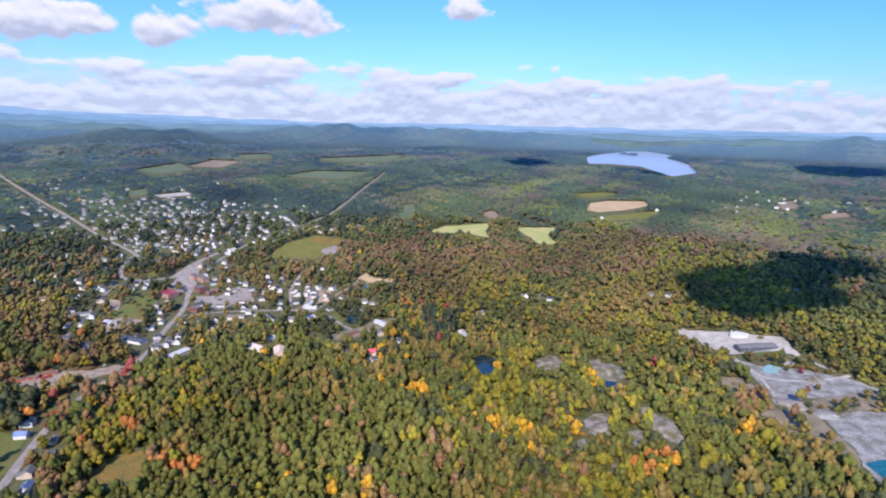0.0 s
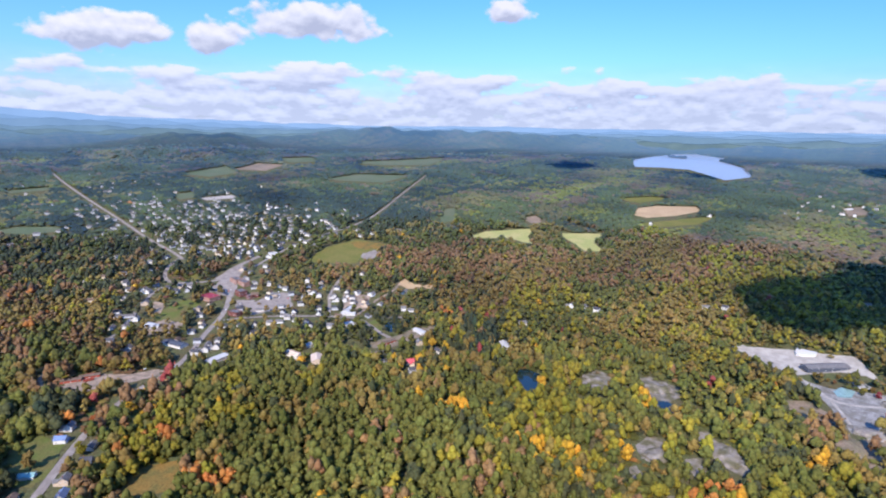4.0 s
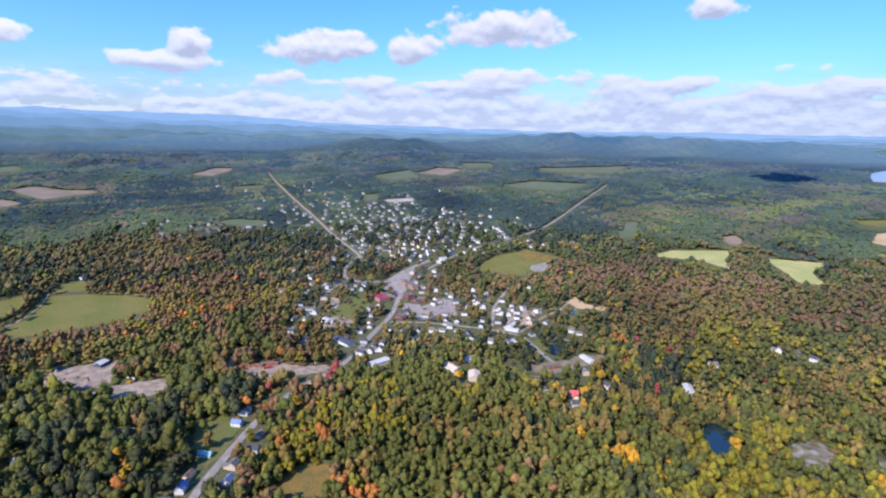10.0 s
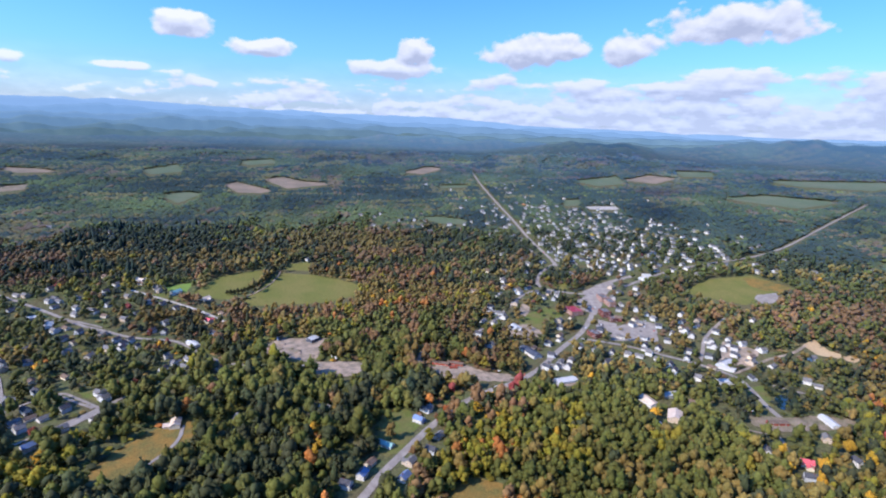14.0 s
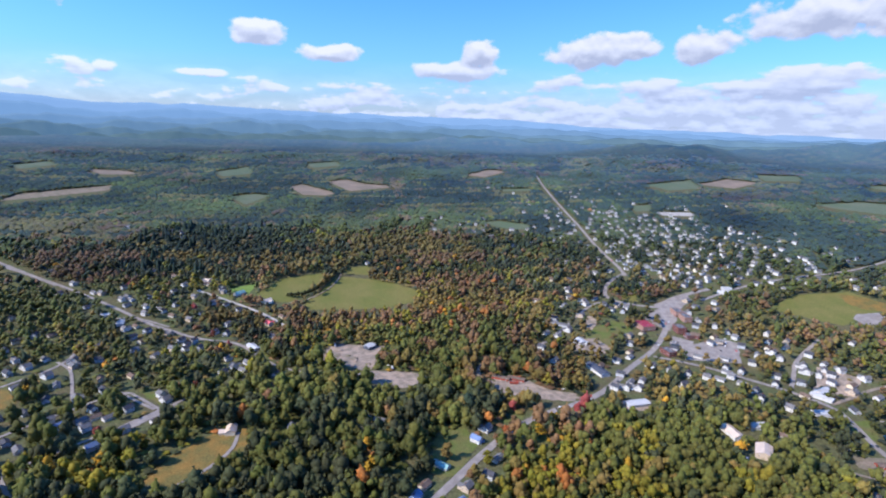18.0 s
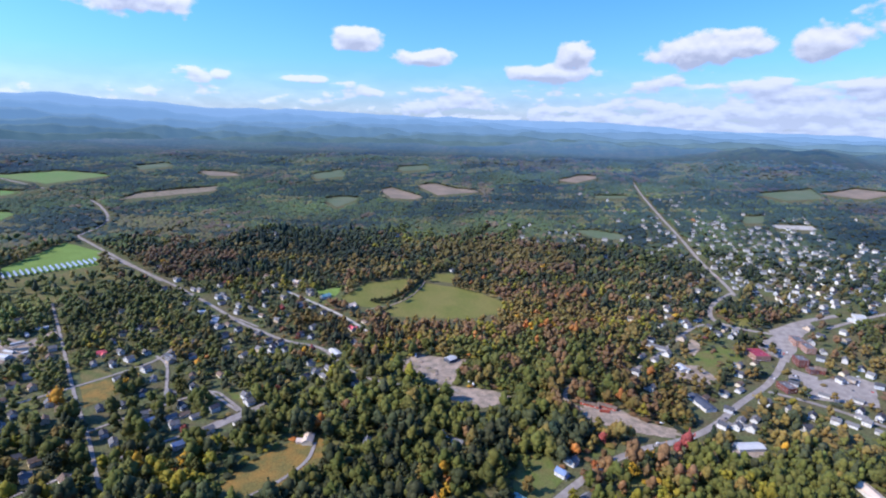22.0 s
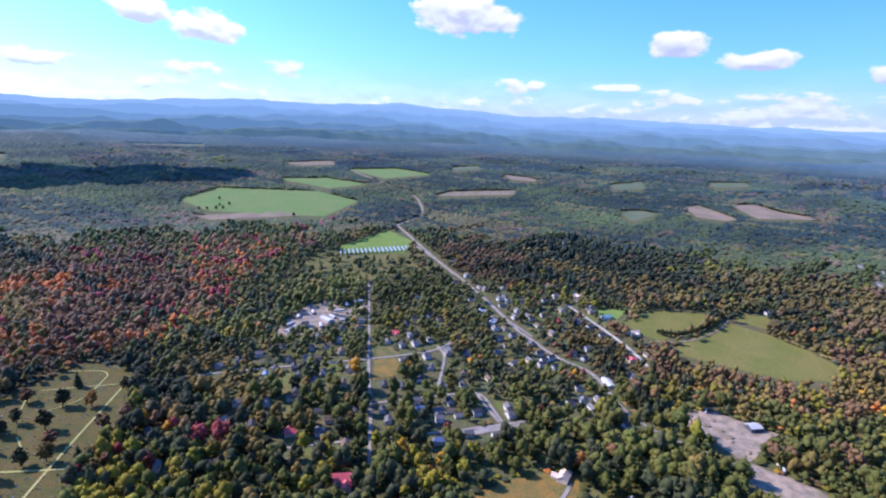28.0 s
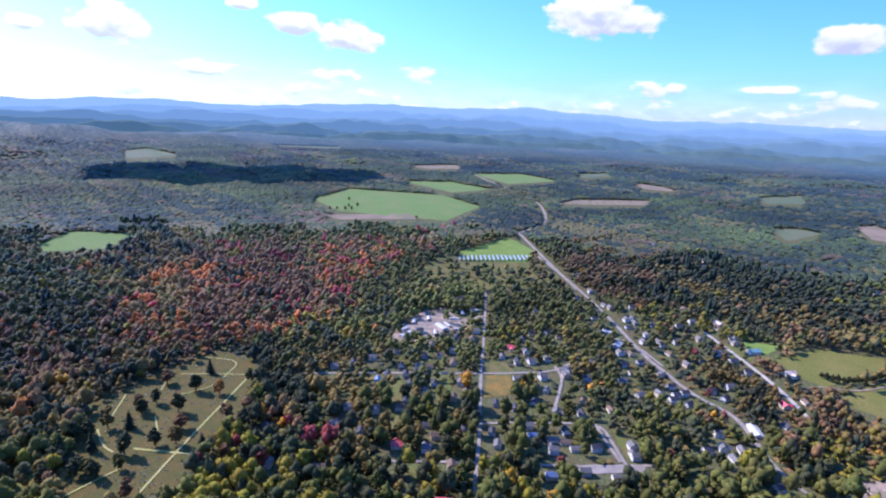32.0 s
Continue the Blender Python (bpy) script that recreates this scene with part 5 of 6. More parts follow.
def gable_house(name, w, l, h, rise, wall, roof, label, category="house", windows=2, chimney=True, porch=False, wing=0.0, group=""):
    root = empty(name, label, category, group)
    bm = bmesh.new()
    gable(bm, w, l, 0.0, h, rise)
    part("wall", bm, wall, root)
    bm = bmesh.new()
    roof_slabs(bm, w, l, h, rise)
    top = part("roof", bm, roof, root)
    if wing:
        bm = bmesh.new()
        gable(bm, w * 0.7, wing, 0.0, h * 0.72, rise * 0.7)
        side = p = part("wing", bm, wall, root)
        p.matrix_basis = pose(w / 2 + wing / 2 - 0.4, l * 0.1, 0, 0, 0, 90)
        bm = bmesh.new()
        roof_slabs(bm, w * 0.7, wing, h * 0.72, rise * 0.7)
        part("wing_roof", bm, roof, side)
    if chimney:
        box_part("chimney", (0.5, 1.2, l * 0.2, l * 0.2 + 0.7, h + rise * 0.4, h + rise + 0.9), "brick", top, "red brick chimney")
    if porch:
        bm = bmesh.new()
        box(bm, -w / 2 + 0.3, w / 2 - 0.3, -l / 2 - 2.2, -l / 2 - 0.1, 2.6, 2.8)
        part("porch_roof", bm, roof, root)
        for sx in (-1, 1):
            box_part("porch_post", (sx * (w / 2 - 0.6) - 0.08, sx * (w / 2 - 0.6) + 0.08, -l / 2 - 2.1, -l / 2 - 1.94, 0, 2.6), "trim_white", root)
    box_part("door", (-0.5, 0.5, -l / 2 - 0.05, -l / 2 + 0.05, 0, 2.1), "door_paint", root)
    floors = [1.5] if h < 4.5 else [1.5, 4.2]
    for z in floors:
        for s in (-1, 1):
            for k in range(windows):
                yy = (k + 0.5) / windows * l - l / 2
                window(root, s * w / 2, yy, z, 1.0, 1.4, 0 if s > 0 else 180)
    for s in (-1, 1):
        window(root, s * w * 0.27, -l / 2, floors[-1], 1.0, 1.4, 270)
        if floors[-1] > 2:
            window(root, s * w * 0.27, l / 2, floors[-1], 1.0, 1.4, 90)
    return root


def block(name, w, l, h, wall, roof, label, category="building", floors=3, bays=5, group=""):
    """A flat-roofed commercial block with a parapet, a cornice and rows of windows."""
    root = empty(name, label, category, group)
    box_part("wall", (-w / 2, w / 2, -l / 2, l / 2, 0, h), wall, root)
    top = box_part("roof", (-w / 2 + 0.4, w / 2 - 0.4, -l / 2 + 0.4, l / 2 - 0.4, h + 0.01, h + 0.12), roof, root)
    bm = bmesh.new()
    for d in ((-w / 2 - 0.2, w / 2 + 0.2, -l / 2 - 0.2, -l / 2 + 0.4), (-w / 2 - 0.2, w / 2 + 0.2, l / 2 - 0.4, l / 2 + 0.2), (-w / 2 - 0.2, -w / 2 + 0.4, -l / 2 + 0.4, l / 2 - 0.4), (w / 2 - 0.4, w / 2 + 0.2, -l / 2 + 0.4, l / 2 - 0.4)):
        box(bm, *d, h - 0.3, h + 0.7)
    part("parapet", bm, wall, root)
    for n in range(2):
        box_part("roof_vent", (-w * 0.2 + n * w * 0.3, -w * 0.2 + n * w * 0.3 + 1.2, l * (0.1 - 0.3 * n), l * (0.1 - 0.3 * n) + 1.2, h + 0.12, h + 1.2), "steel", top)
    for f in range(floors):
        z = 1.9 + f * (h - 1.5) / floors
        for k in range(bays):
            yy = (k + 0.5) / bays * l - l / 2
            for s in (-1, 1):
                window(root, s * w / 2, yy, z, 1.3, 1.9, 0 if s > 0 else 180)
        for k in range(max(2, bays - 1)):
            xx = (k + 0.5) / max(2, bays - 1) * w - w / 2
            window(root, xx, -l / 2, z, 1.3, 1.9, 270)
    box_part("door", (w / 2 - 0.04, w / 2 + 0.06, -0.8, 0.8, 0, 2.4), "door_paint", root)
    return root


def settle(ob, x, y, turn):
    ob.matrix_basis = pose(x, y, gz(x, y) - 0.05, 0, 0, turn) @ Matrix.Diagonal((*ob.scale, 1))
    return ob


# ---- houses ----
PROTO = {}


def proto(kind, n):
    key = (kind, n)
    if key in PROTO:
        return PROTO[key]
    make = {
        "white": [lambda: gable_house("house", 8.0, 11.0, 5.8, 3.0, "clapboard_white", "shingle_dark", "white clapboard house with a dark shingle roof", porch=True),
                  lambda: gable_house("house", 8.5, 10.0, 5.6, 3.2, "clapboard_white", "shingle_grey", "white two-storey house with a grey roof and side wing", wing=6.0),
                  lambda: gable_house("house", 8.0, 13.0, 3.4, 2.4, "clapboard_white", "shingle_grey", "low white house with a grey shingle roof")],
        "grey": [lambda: gable_house("house", 8.0, 11.0, 5.4, 3.0, "clapboard_grey", "shingle_dark", "grey clapboard house with a dark roof", porch=True),
                 lambda: gable_house("house", 8.0, 12.0, 3.4, 2.4, "clapboard_cream", "shingle_brown", "cream bungalow with a brown shingle roof"),
                 lambda: gable_house("house", 8.5, 10.5, 5.4, 3.0, "clapboard_tan", "shingle_grey", "tan house with a weathered grey roof", wing=5.0)],
        "blue": [lambda: gable_house("house", 8.5, 12.0, 5.0, 3.0, "clapboard_white", "metal_blue", "white house with a blue metal roof", porch=True)],
        "redroof": [lambda: gable_house("house", 9.0, 12.0, 4.6, 3.2, "clapboard_cream", "metal_pink", "pale house with a bright red metal roof", wing=6.0)],
        "red_hall": [lambda: gable_house("town_house", 10.0, 14.0, 6.5, 3.0, "brick", "shingle_brown", "dark red brick house with a brown roof", wing=6.0)],
        "tan": [lambda: gable_house("farmhouse", 11.0, 17.0, 4.2, 3.2, "clapboard_cream", "metal_tan", "broad tan-roofed farmhouse in a dry meadow", wing=7.0)],
        "green_roof": [lambda: gable_house("house", 8.5, 17.0, 3.2, 2.2, "clapboard_white", "metal_green", "long low house with a pale green metal roof")],
        "green_barn": [lambda: gable_house("barn", 11.0, 20.0, 4.5, 3.4, "clapboard_white", "metal_green", "long farm barn with a green metal roof", "barn", chimney=False)],
        "long_white": [lambda: gable_house("long_building", 11.0, 26.0, 3.8, 1.6, "clapboard_white", "metal_white", "long low white building with a pale metal roof", "building", windows=4, chimney=False)],
        "trailer": [lambda: gable_house("trailer_home", 4.6, 17.0, 2.9, 0.9, "clapboard_white", "metal_white", "long low white trailer home on a pale lot", "trailer", windows=3, chimney=False)],
        "long_brown": [lambda: gable_house("storage_shed", 8.0, 24.0, 3.4, 1.3, "rust_red", "shingle_brown", "long rust-red storage shed with a brown roof", "shed", windows=3, chimney=False)],
        "far": [lambda: gable_house("house", 8.0, 11.0, 5.6, 3.0, "clapboard_white", "shingle_grey", "white house among the trees of the town", windows=1, chimney=False),
                lambda: gable_house("house", 8.0, 12.0, 3.6, 2.6, "clapboard_grey", "shingle_dark", "low grey house with a dark roof in the town", windows=1, chimney=False),
                lambda: gable_house("house", 9.0, 10.5, 5.4, 3.0, "clapboard_cream", "shingle_brown", "cream house with a brown roof in the town", windows=1, chimney=False)],
    }[kind]
    PROTO[key] = [make[n % len(make)](), False]
    return PROTO[key]


GROUPS = {"trailer": "trailer homes of the lot", "white": "houses of the village", "grey": "houses of the village", "far": "houses of the far town"}


def set_house(kind, n, x, y, turn):
    p = proto(kind, n)
    if p[1]:
        settle(copy_thing(p[0], Matrix()), x, y, turn)
    else:
        settle(p[0], x, y, turn)
        p[1] = True
        if kind in GROUPS:
            tagged(p[0], group=GROUPS[kind])


for kind, spots in HOUSES:
    for n, (x, y) in enumerate(spots):
        dist, a = road_angle(x, y)
        near = dist < 60
        turn = math.degrees(a) + (90 if n % 3 else 0) if near else (x * 7 + y * 13) % 180
        set_house(kind, n % 3 if kind in ("white", "grey") else 0, x, y, turn)
STREET_HOUSES.sort(key=lambda p: math.hypot(p[0] - CX, p[1] - CY))
FAR_WALLS, FAR_ROOFS = bmesh.new(), bmesh.new()
for n, (x, y) in enumerate(STREET_HOUSES):
    dist, a = road_angle(x, y)
    turn = math.degrees(a) + (90 if n % 2 else 0)
    if n < 105:
        set_house("far", (n * 7 // 2) % 5 % 3, x, y, turn)
        continue
    m = pose(x, y, gz(x, y) - 0.1, 0, 0, turn)
    for bm, build in ((FAR_WALLS, gable), (FAR_ROOFS, roof_slabs)):
        start = len(bm.verts)
        if build is gable:
            gable(bm, 8.0, 11.0 + n % 3, 0.0, 4.0 + n % 3, 2.8)
        else:
            roof_slabs(bm, 8.0, 11.0 + n % 3, 4.0 + n % 3, 2.8)
        bm.verts.ensure_lookup_table()
        for v in bm.verts[start:]:
            v.co = m @ v.co
outskirts = tagged(new("outskirts"), "white houses of the far town, too distant to tell apart", "houses", kind="stuff")
part("wall", FAR_WALLS, "clapboard_white", outskirts)
part("roof", FAR_ROOFS, "shingle_grey", outskirts)

# ---- the town's larger buildings ----
settle(block("store_building", 24.0, 31.0, 7.5, "pale_brick", "metal_red", "large brick store with a flat dark red metal roof", "store", floors=1, bays=6), -519, 981, 62)
BLOCKS = [(-509, 1072, 15, 24, 8.5, "pale_brick", 52), (-487, 1060, 14, 24, 9.0, "pale_brick", 52), (-471, 1010, 15, 21, 10.5, "brick", 52), (-444, 925, 14, 23, 7.5, "brick", 66), (-450, 1001, 12, 13, 6.0, "brick", 55)]
for n, (x, y, w, l, h, wall, turn) in enumerate(BLOCKS):
    settle(block("commercial_block", w, l, h, wall, "flat_roof", "flat-roofed %s brick block on the main street" % ("old red" if wall == "brick" else "pale"), floors=3 if h > 9 else 2, bays=4, group="brick blocks of the main street"), x, y, turn)
settle(gable_house("warehouse", 15.0, 40.0, 4.6, 2.0, "clapboard_white", "metal_slate", "long white warehouse with a dark blue-grey roof", "warehouse", windows=5, chimney=False), -474, 782, 70)
settle(gable_house("repair_shop", 13.0, 30.0, 4.2, 1.6, "clapboard_grey", "metal_white", "long grey shop with a pale metal roof", "building", windows=4, chimney=False), -384, 738, -25)
settle(block("depot", 18, 22, 5.0, "clapboard_white", "metal_white", "low white-roofed depot beside the street", floors=1, bays=4), -500, 1251, 40)
settle(gable_house("workshop", 16.0, 24.0, 5.5, 3.2, "clapboard_tan", "metal_tan", "big workshop with a tan metal roof", "workshop", windows=3, chimney=False), -240, 752, 20)
settle(gable_house("workshop", 13.0, 26.0, 4.5, 2.4, "clapboard_white", "metal_tan", "pale workshop with a light tan roof", "workshop", windows=3, chimney=False), -279, 766, 60)
settle(gable_house("yard_building", 13.0, 15.0, 5.2, 2.2, "metal_slate", "metal_white", "dark yard shed with a white metal roof", "shed", windows=2, chimney=False), -738, 561, 12)
settle(gable_house("crushing_shed", 16.0, 66.0, 6.0, 2.0, "metal_slate", "shingle_grey", "very long grey-roofed shed on the quarry floor", "shed", windows=6, chimney=False), 500, 806, 100)
settle(gable_house("parish_hall", 13.0, 22.0, 5.5, 4.5, "clapboard_tan", "metal_pink", "hall with a steep bright red metal roof", "hall", windows=4, wing=10.0, chimney=False), -608, 96, 10)
settle(gable_house("club_house", 14.0, 22.0, 5.0, 2.0, "clapboard_white", "metal_white", "pink-white low hall with a pale roof", "building", windows=4, chimney=False), -555, 850, 65)

settle(gable_house("motel", 11.0, 65, 3.6, 1.2, "clapboard_grey", "shingle_grey", "very long low grey-roofed motel by the street", "building", windows=8, chimney=False), -634, 874, -76)
settle(gable_house("quarry_office", 9.0, 24.0, 4.0, 1.4, "clapboard_white", "metal_white", "long white quarry building with a pale roof", "building", windows=4, chimney=False), 493, 848, 80)


def church():
    root = empty("church", "white church with a tall pointed steeple", "church")
    bm = bmesh.new()
    gable(bm, 12, 22, 0, 8, 5)
    part("wall", bm, "clapboard_white", root)
    bm = bmesh.new()
    roof_slabs(bm, 12, 22, 8, 5)
    part("roof", bm, "shingle_grey", root)
    box_part("tower", (-2.4, 2.4, -14.6, -10.0, 0, 16), "clapboard_white", root)
    bm = bmesh.new()
    bmesh.ops.create_cone(bm, cap_ends=True, segments=8, radius1=2.6, radius2=0.05, depth=13)
    bmesh.ops.translate(bm, verts=bm.verts[:], vec=(0, -12.3, 22.5))
    part("spire", bm, "clapboard_white", root)
    for s in (-1, 1):
        for k in range(4):
            window(root, s * 6, -7.5 + k * 5, 4.2, 1.2, 3.4, 0 if s > 0 else 180)
    box_part("door", (-1.0, 1.0, -14.68, -14.55, 0, 3.0), "door_paint", root)
    return root


settle(church(), -606, 1215, 45)


# ---- yard, quarry, vehicles ----
def tank(x, y, turn):
    root = empty("storage_tank", "white tank lying on steel saddles in a gravel yard", "tank", "tanks in the yard")
    bm = bmesh.new()
    bmesh.ops.create_cone(bm, cap_ends=True, segments=16, radius1=1.6, radius2=1.6, depth=10.0)
    bmesh.ops.create_uvsphere(bm, u_segments=12, v_segments=8, radius=1.55, matrix=Matrix.Translation((0, 0, 5)) @ Matrix.Diagonal((1, 1, 0.4, 1)))
    bmesh.ops.create_uvsphere(bm, u_segments=12, v_segments=8, radius=1.55, matrix=Matrix.Translation((0, 0, -5)) @ Matrix.Diagonal((1, 1, 0.4, 1)))
    bmesh.ops.rotate(bm, verts=bm.verts[:], matrix=Matrix.Rotation(math.pi / 2, 3, "Y"))
    bmesh.ops.translate(bm, verts=bm.verts[:], vec=(0, 0, 2.3))
    part("shell", bm, "metal_white", root)
    for sx in (-3.2, 3.2):
        box_part("saddle", (sx - 0.3, sx + 0.3, -1.2, 1.2, 0, 1.2), "steel", root)
    settle(root, x, y, turn)


for x, y in [(-664, 547), (-657, 549), (-776, 522)]:
    tank(x, y, 155)


def car(paint, words):
    root = empty("car", words, "car", "parked cars")
    bm = bmesh.new()
    prof = [(-2.2, 0.35), (2.2, 0.35), (2.25, 0.8), (1.2, 0.95), (0.6, 1.45), (-1.3, 1.48), (-2.0, 1.0), (-2.25, 0.9)]
    a = [bm.verts.new((x, -0.88, z)) for x, z in prof]
    b = [bm.verts.new((x, 0.88, z)) for x, z in prof]
    bm.faces.new(a), bm.faces.new(b[::-1])
    for i in range(len(prof)):
        j = (i + 1) % len(prof)
        bm.faces.new((a[j], a[i], b[i], b[j]))
    bmesh.ops.bevel(bm, geom=bm.edges[:], offset=0.06, segments=1, affect="EDGES")
    part("body", bm, paint, root)
    bm = bmesh.new()
    box(bm, -1.5, 0.75, -0.9, 0.9, 1.02, 1.36)
    part("side_glass", bm, "window_glass", root)
    for sx in (-1.35, 1.4):
        for sy in (-0.8, 0.8):
            bm = bmesh.new()
            bmesh.ops.create_cone(bm, cap_ends=True, segments=10, radius1=0.34, radius2=0.34, depth=0.24)
            bmesh.ops.rotate(bm, verts=bm.verts[:], matrix=Matrix.Rotation(math.pi / 2, 3, "X"))
            bmesh.ops.translate(bm, verts=bm.verts[:], vec=(sx, sy, 0.34))
            part("wheel", bm, "rubber", root)
    return root


def park_cars():
    rng = random.Random(4)
    kinds = [car("car_white", "small white car on the asphalt"), car("car_dark", "small dark car on the asphalt"), car("car_paint", "small red car on the asphalt")]
    used = [False] * 3
    spots = []
    for cx, cy, a, rows, cols in ((-402, 1012, 20, 2, 6), (-450, 972, 20, 1, 6), (-248, 728, 110, 1, 7), (-180, 840, 40, 1, 4), (-960, -8, 60, 2, 5), (-930, -60, 60, 1, 5)):
        for i in range(rows):
            for j in range(cols):
                if rng.random() < 0.8:
                    u, v = (j - cols / 2) * 3.0, i * 11.0
                    spots.append((cx + u * math.cos(radians(a)) - v * math.sin(radians(a)), cy + u * math.sin(radians(a)) + v * math.cos(radians(a)), a + 90))
    for a, b, c, d, w in ROAD_SEGS:
        if math.hypot(c - a, d - b) > 25 and w > 3.4 and math.hypot(a - CX, b - CY) < 1350 and rng.random() < 0.5:
            t, s = rng.random(), rng.choice((-1, 1))
            ang = math.atan2(d - b, c - a)
            spots.append((a + t * (c - a) - math.sin(ang) * s * w * 0.45, b + t * (d - b) + math.cos(ang) * s * w * 0.45, math.degrees(ang) + (0 if s > 0 else 180)))
    spots += [(x, y, 40 + 9 * n) for n, (x, y) in enumerate([(-497, 691), (-486, 693), (-477, 693), (-466, 695), (-486, 738), (-500, 711), (-405, 720), (-410, 770), (-488, 970), (-508, 1022), (-439, 936), (-394, 994), (-378, 1010), (-369, 1030), (-326, 979), (-425, 1010), (-407, 1037)])]
    spots += [(x, y, 115) for x, y in [(-228, 722), (-223, 724), (-219, 726), (-215, 728), (-210, 730), (-206, 732), (-202, 733), (-198, 735)]]
    for x, y, turn in spots:
        k = rng.choice((0, 0, 1, 1, 2))
        ob = copy_thing(kinds[k], Matrix()) if used[k] else kinds[k]
        used[k] = True
        ob.matrix_basis = pose(x, y, gz(x, y) + 0.95, 0, 0, turn)


park_cars()


def mound(name, x, y, w, h, mat, label, seed):
    rng = np.random.RandomState(seed)
    bm = bmesh.new()
    bmesh.ops.create_icosphere(bm, subdivisions=3, radius=1)
    for v in list(bm.verts):
        if v.co.z < -0.2:
            v.co.z = -0.2
        f = 1 + 0.25 * noise.noise(v.co * 2.1 + Vector((seed, 0, 0))) + 0.12 * noise.noise(v.co * 5.3)
        v.co = Vector((v.co.x * w * f, v.co.y * w * 0.7 * f, max(v.co.z, -0.2) * h * f))
    me = bpy.data.meshes.new(name)
    bm.to_mesh(me)
    bm.free()
    me.materials.append(MATS[mat])
    ob = new(name, me)
    ob.matrix_basis = pose(x, y, gz(x, y) + 0.1, 0, 0, seed * 40)
    tagged(ob, label, "mound")


for n, (x, y, w, h, m) in enumerate(((-758, 518, 8, 2.5, "gravel"), (-742, 507, 6, 2, "spoil"), (-717, 522, 7, 1.8, "spoil"), (450, 630, 19, 5, "slate"), (477, 608, 17, 4, "chalkrock"), (408, 600, 22, 5, "spoil"), (428, 540, 18, 5, "spoil"), (156, 738, 17, 4, "slate"), (234, 720, 22, 6, "slate"), (189, 562, 17, 5, "slate"), (264, 570, 22, 5, "slate"), (279, 549, 17, 5, "slate"), (518, 758, 14, 4, "chalkrock"), (525, 705, 17, 4, "slate"), (-132, 855, 14, 2.5, "spoil")) + tuple([(x, y, 4.5, 1.8, m) for (x, y), m in zip([(-781, 457), (-788, 472), (-772, 493), (-754, 502), (-731, 520), (-709, 520), (-688, 529), (-799, 490), (-724, 475)], ("spoil", "gravel", "slate", "spoil", "spoil", "gravel", "spoil", "gravel", "spoil"))])):
    mound("spoil_mound", x, y, w, h, m, "low mound of broken grey and brown rock", n + 1)


def flatcar(x, y, turn):
    root = empty("freight_trailer", "rust-red freight trailer parked beside the lane", "trailer", "trailers by the lane")
    box_part("body", (-6, 6, -1.3, 1.3, 1.1, 3.8), "rust_red", root)
    box_part("frame", (-6.2, 6.2, -1.0, 1.0, 0.8, 1.09), "steel", root)
    for sx in (-4.6, -3.4, 4.4):
        box_part("wheel", (sx - 0.45, sx + 0.45, -1.2, 1.2, 0, 0.79), "rubber", root)
    settle(root, x, y, turn)


for n, (x, y) in enumerate(((-528, 669), (-518, 654))):
    flatcar(x, y, 40 + n * 9)


def solar_row(length, panels):
    root = empty("solar_panel_row", "tilted row of blue-grey solar panels on steel posts", "solar panels", "solar rows")
    step = length / panels
    for k in range(panels):
        bm = bmesh.new()
        box(bm, k * step + 0.06, (k + 1) * step - 0.06, -2.0, 2.0, 0, 0.08)
        bmesh.ops.rotate(bm, verts=bm.verts[:], matrix=Matrix.Rotation(radians(30), 3, "X"))
        bmesh.ops.translate(bm, verts=bm.verts[:], vec=(0, 0, 2.4))
        part("panel", bm, "solar_glass", root)
    for k in range(3):
        x = length * (0.1 + 0.4 * k)
        box_part("post", (x - 0.08, x + 0.08, -0.08, 0.08, 0, 2.0), "steel", root)
    return root


def solar_field(x0, y0, x1, y1, dx, dy, count, panels):
    row, length = None, math.hypot(dx, dy)
    turn = math.degrees(math.atan2(dy, dx))
    for i in range(count):
        t = i / (count - 1)
        x, y = x0 + (x1 - x0) * t, y0 + (y1 - y0) * t
        row0 = row
        row = solar_row(length, panels) if row0 is None else copy_thing(row0, Matrix())
        mid = gz(x + dx / 2, y + dy / 2)
        row.matrix_basis = pose(x, y, mid + 0.3, 0, 0, turn)


solar_field(-1416, -69, -1467, 84, 46, 12, 17, 10)
solar_field(-1917, -12, -1915, 60, 66, 0, 6, 10)

# ---- single trees ----
for key, c in LEAF.items():
    material("leaf_" + key, [v * 0.9 for v in c], 0.75, fine=1.6, bump=0.8, leaf=0.22, amp=0.5, random_hue=0.02, spec=0.15, scale=0.5, vary=0.3)


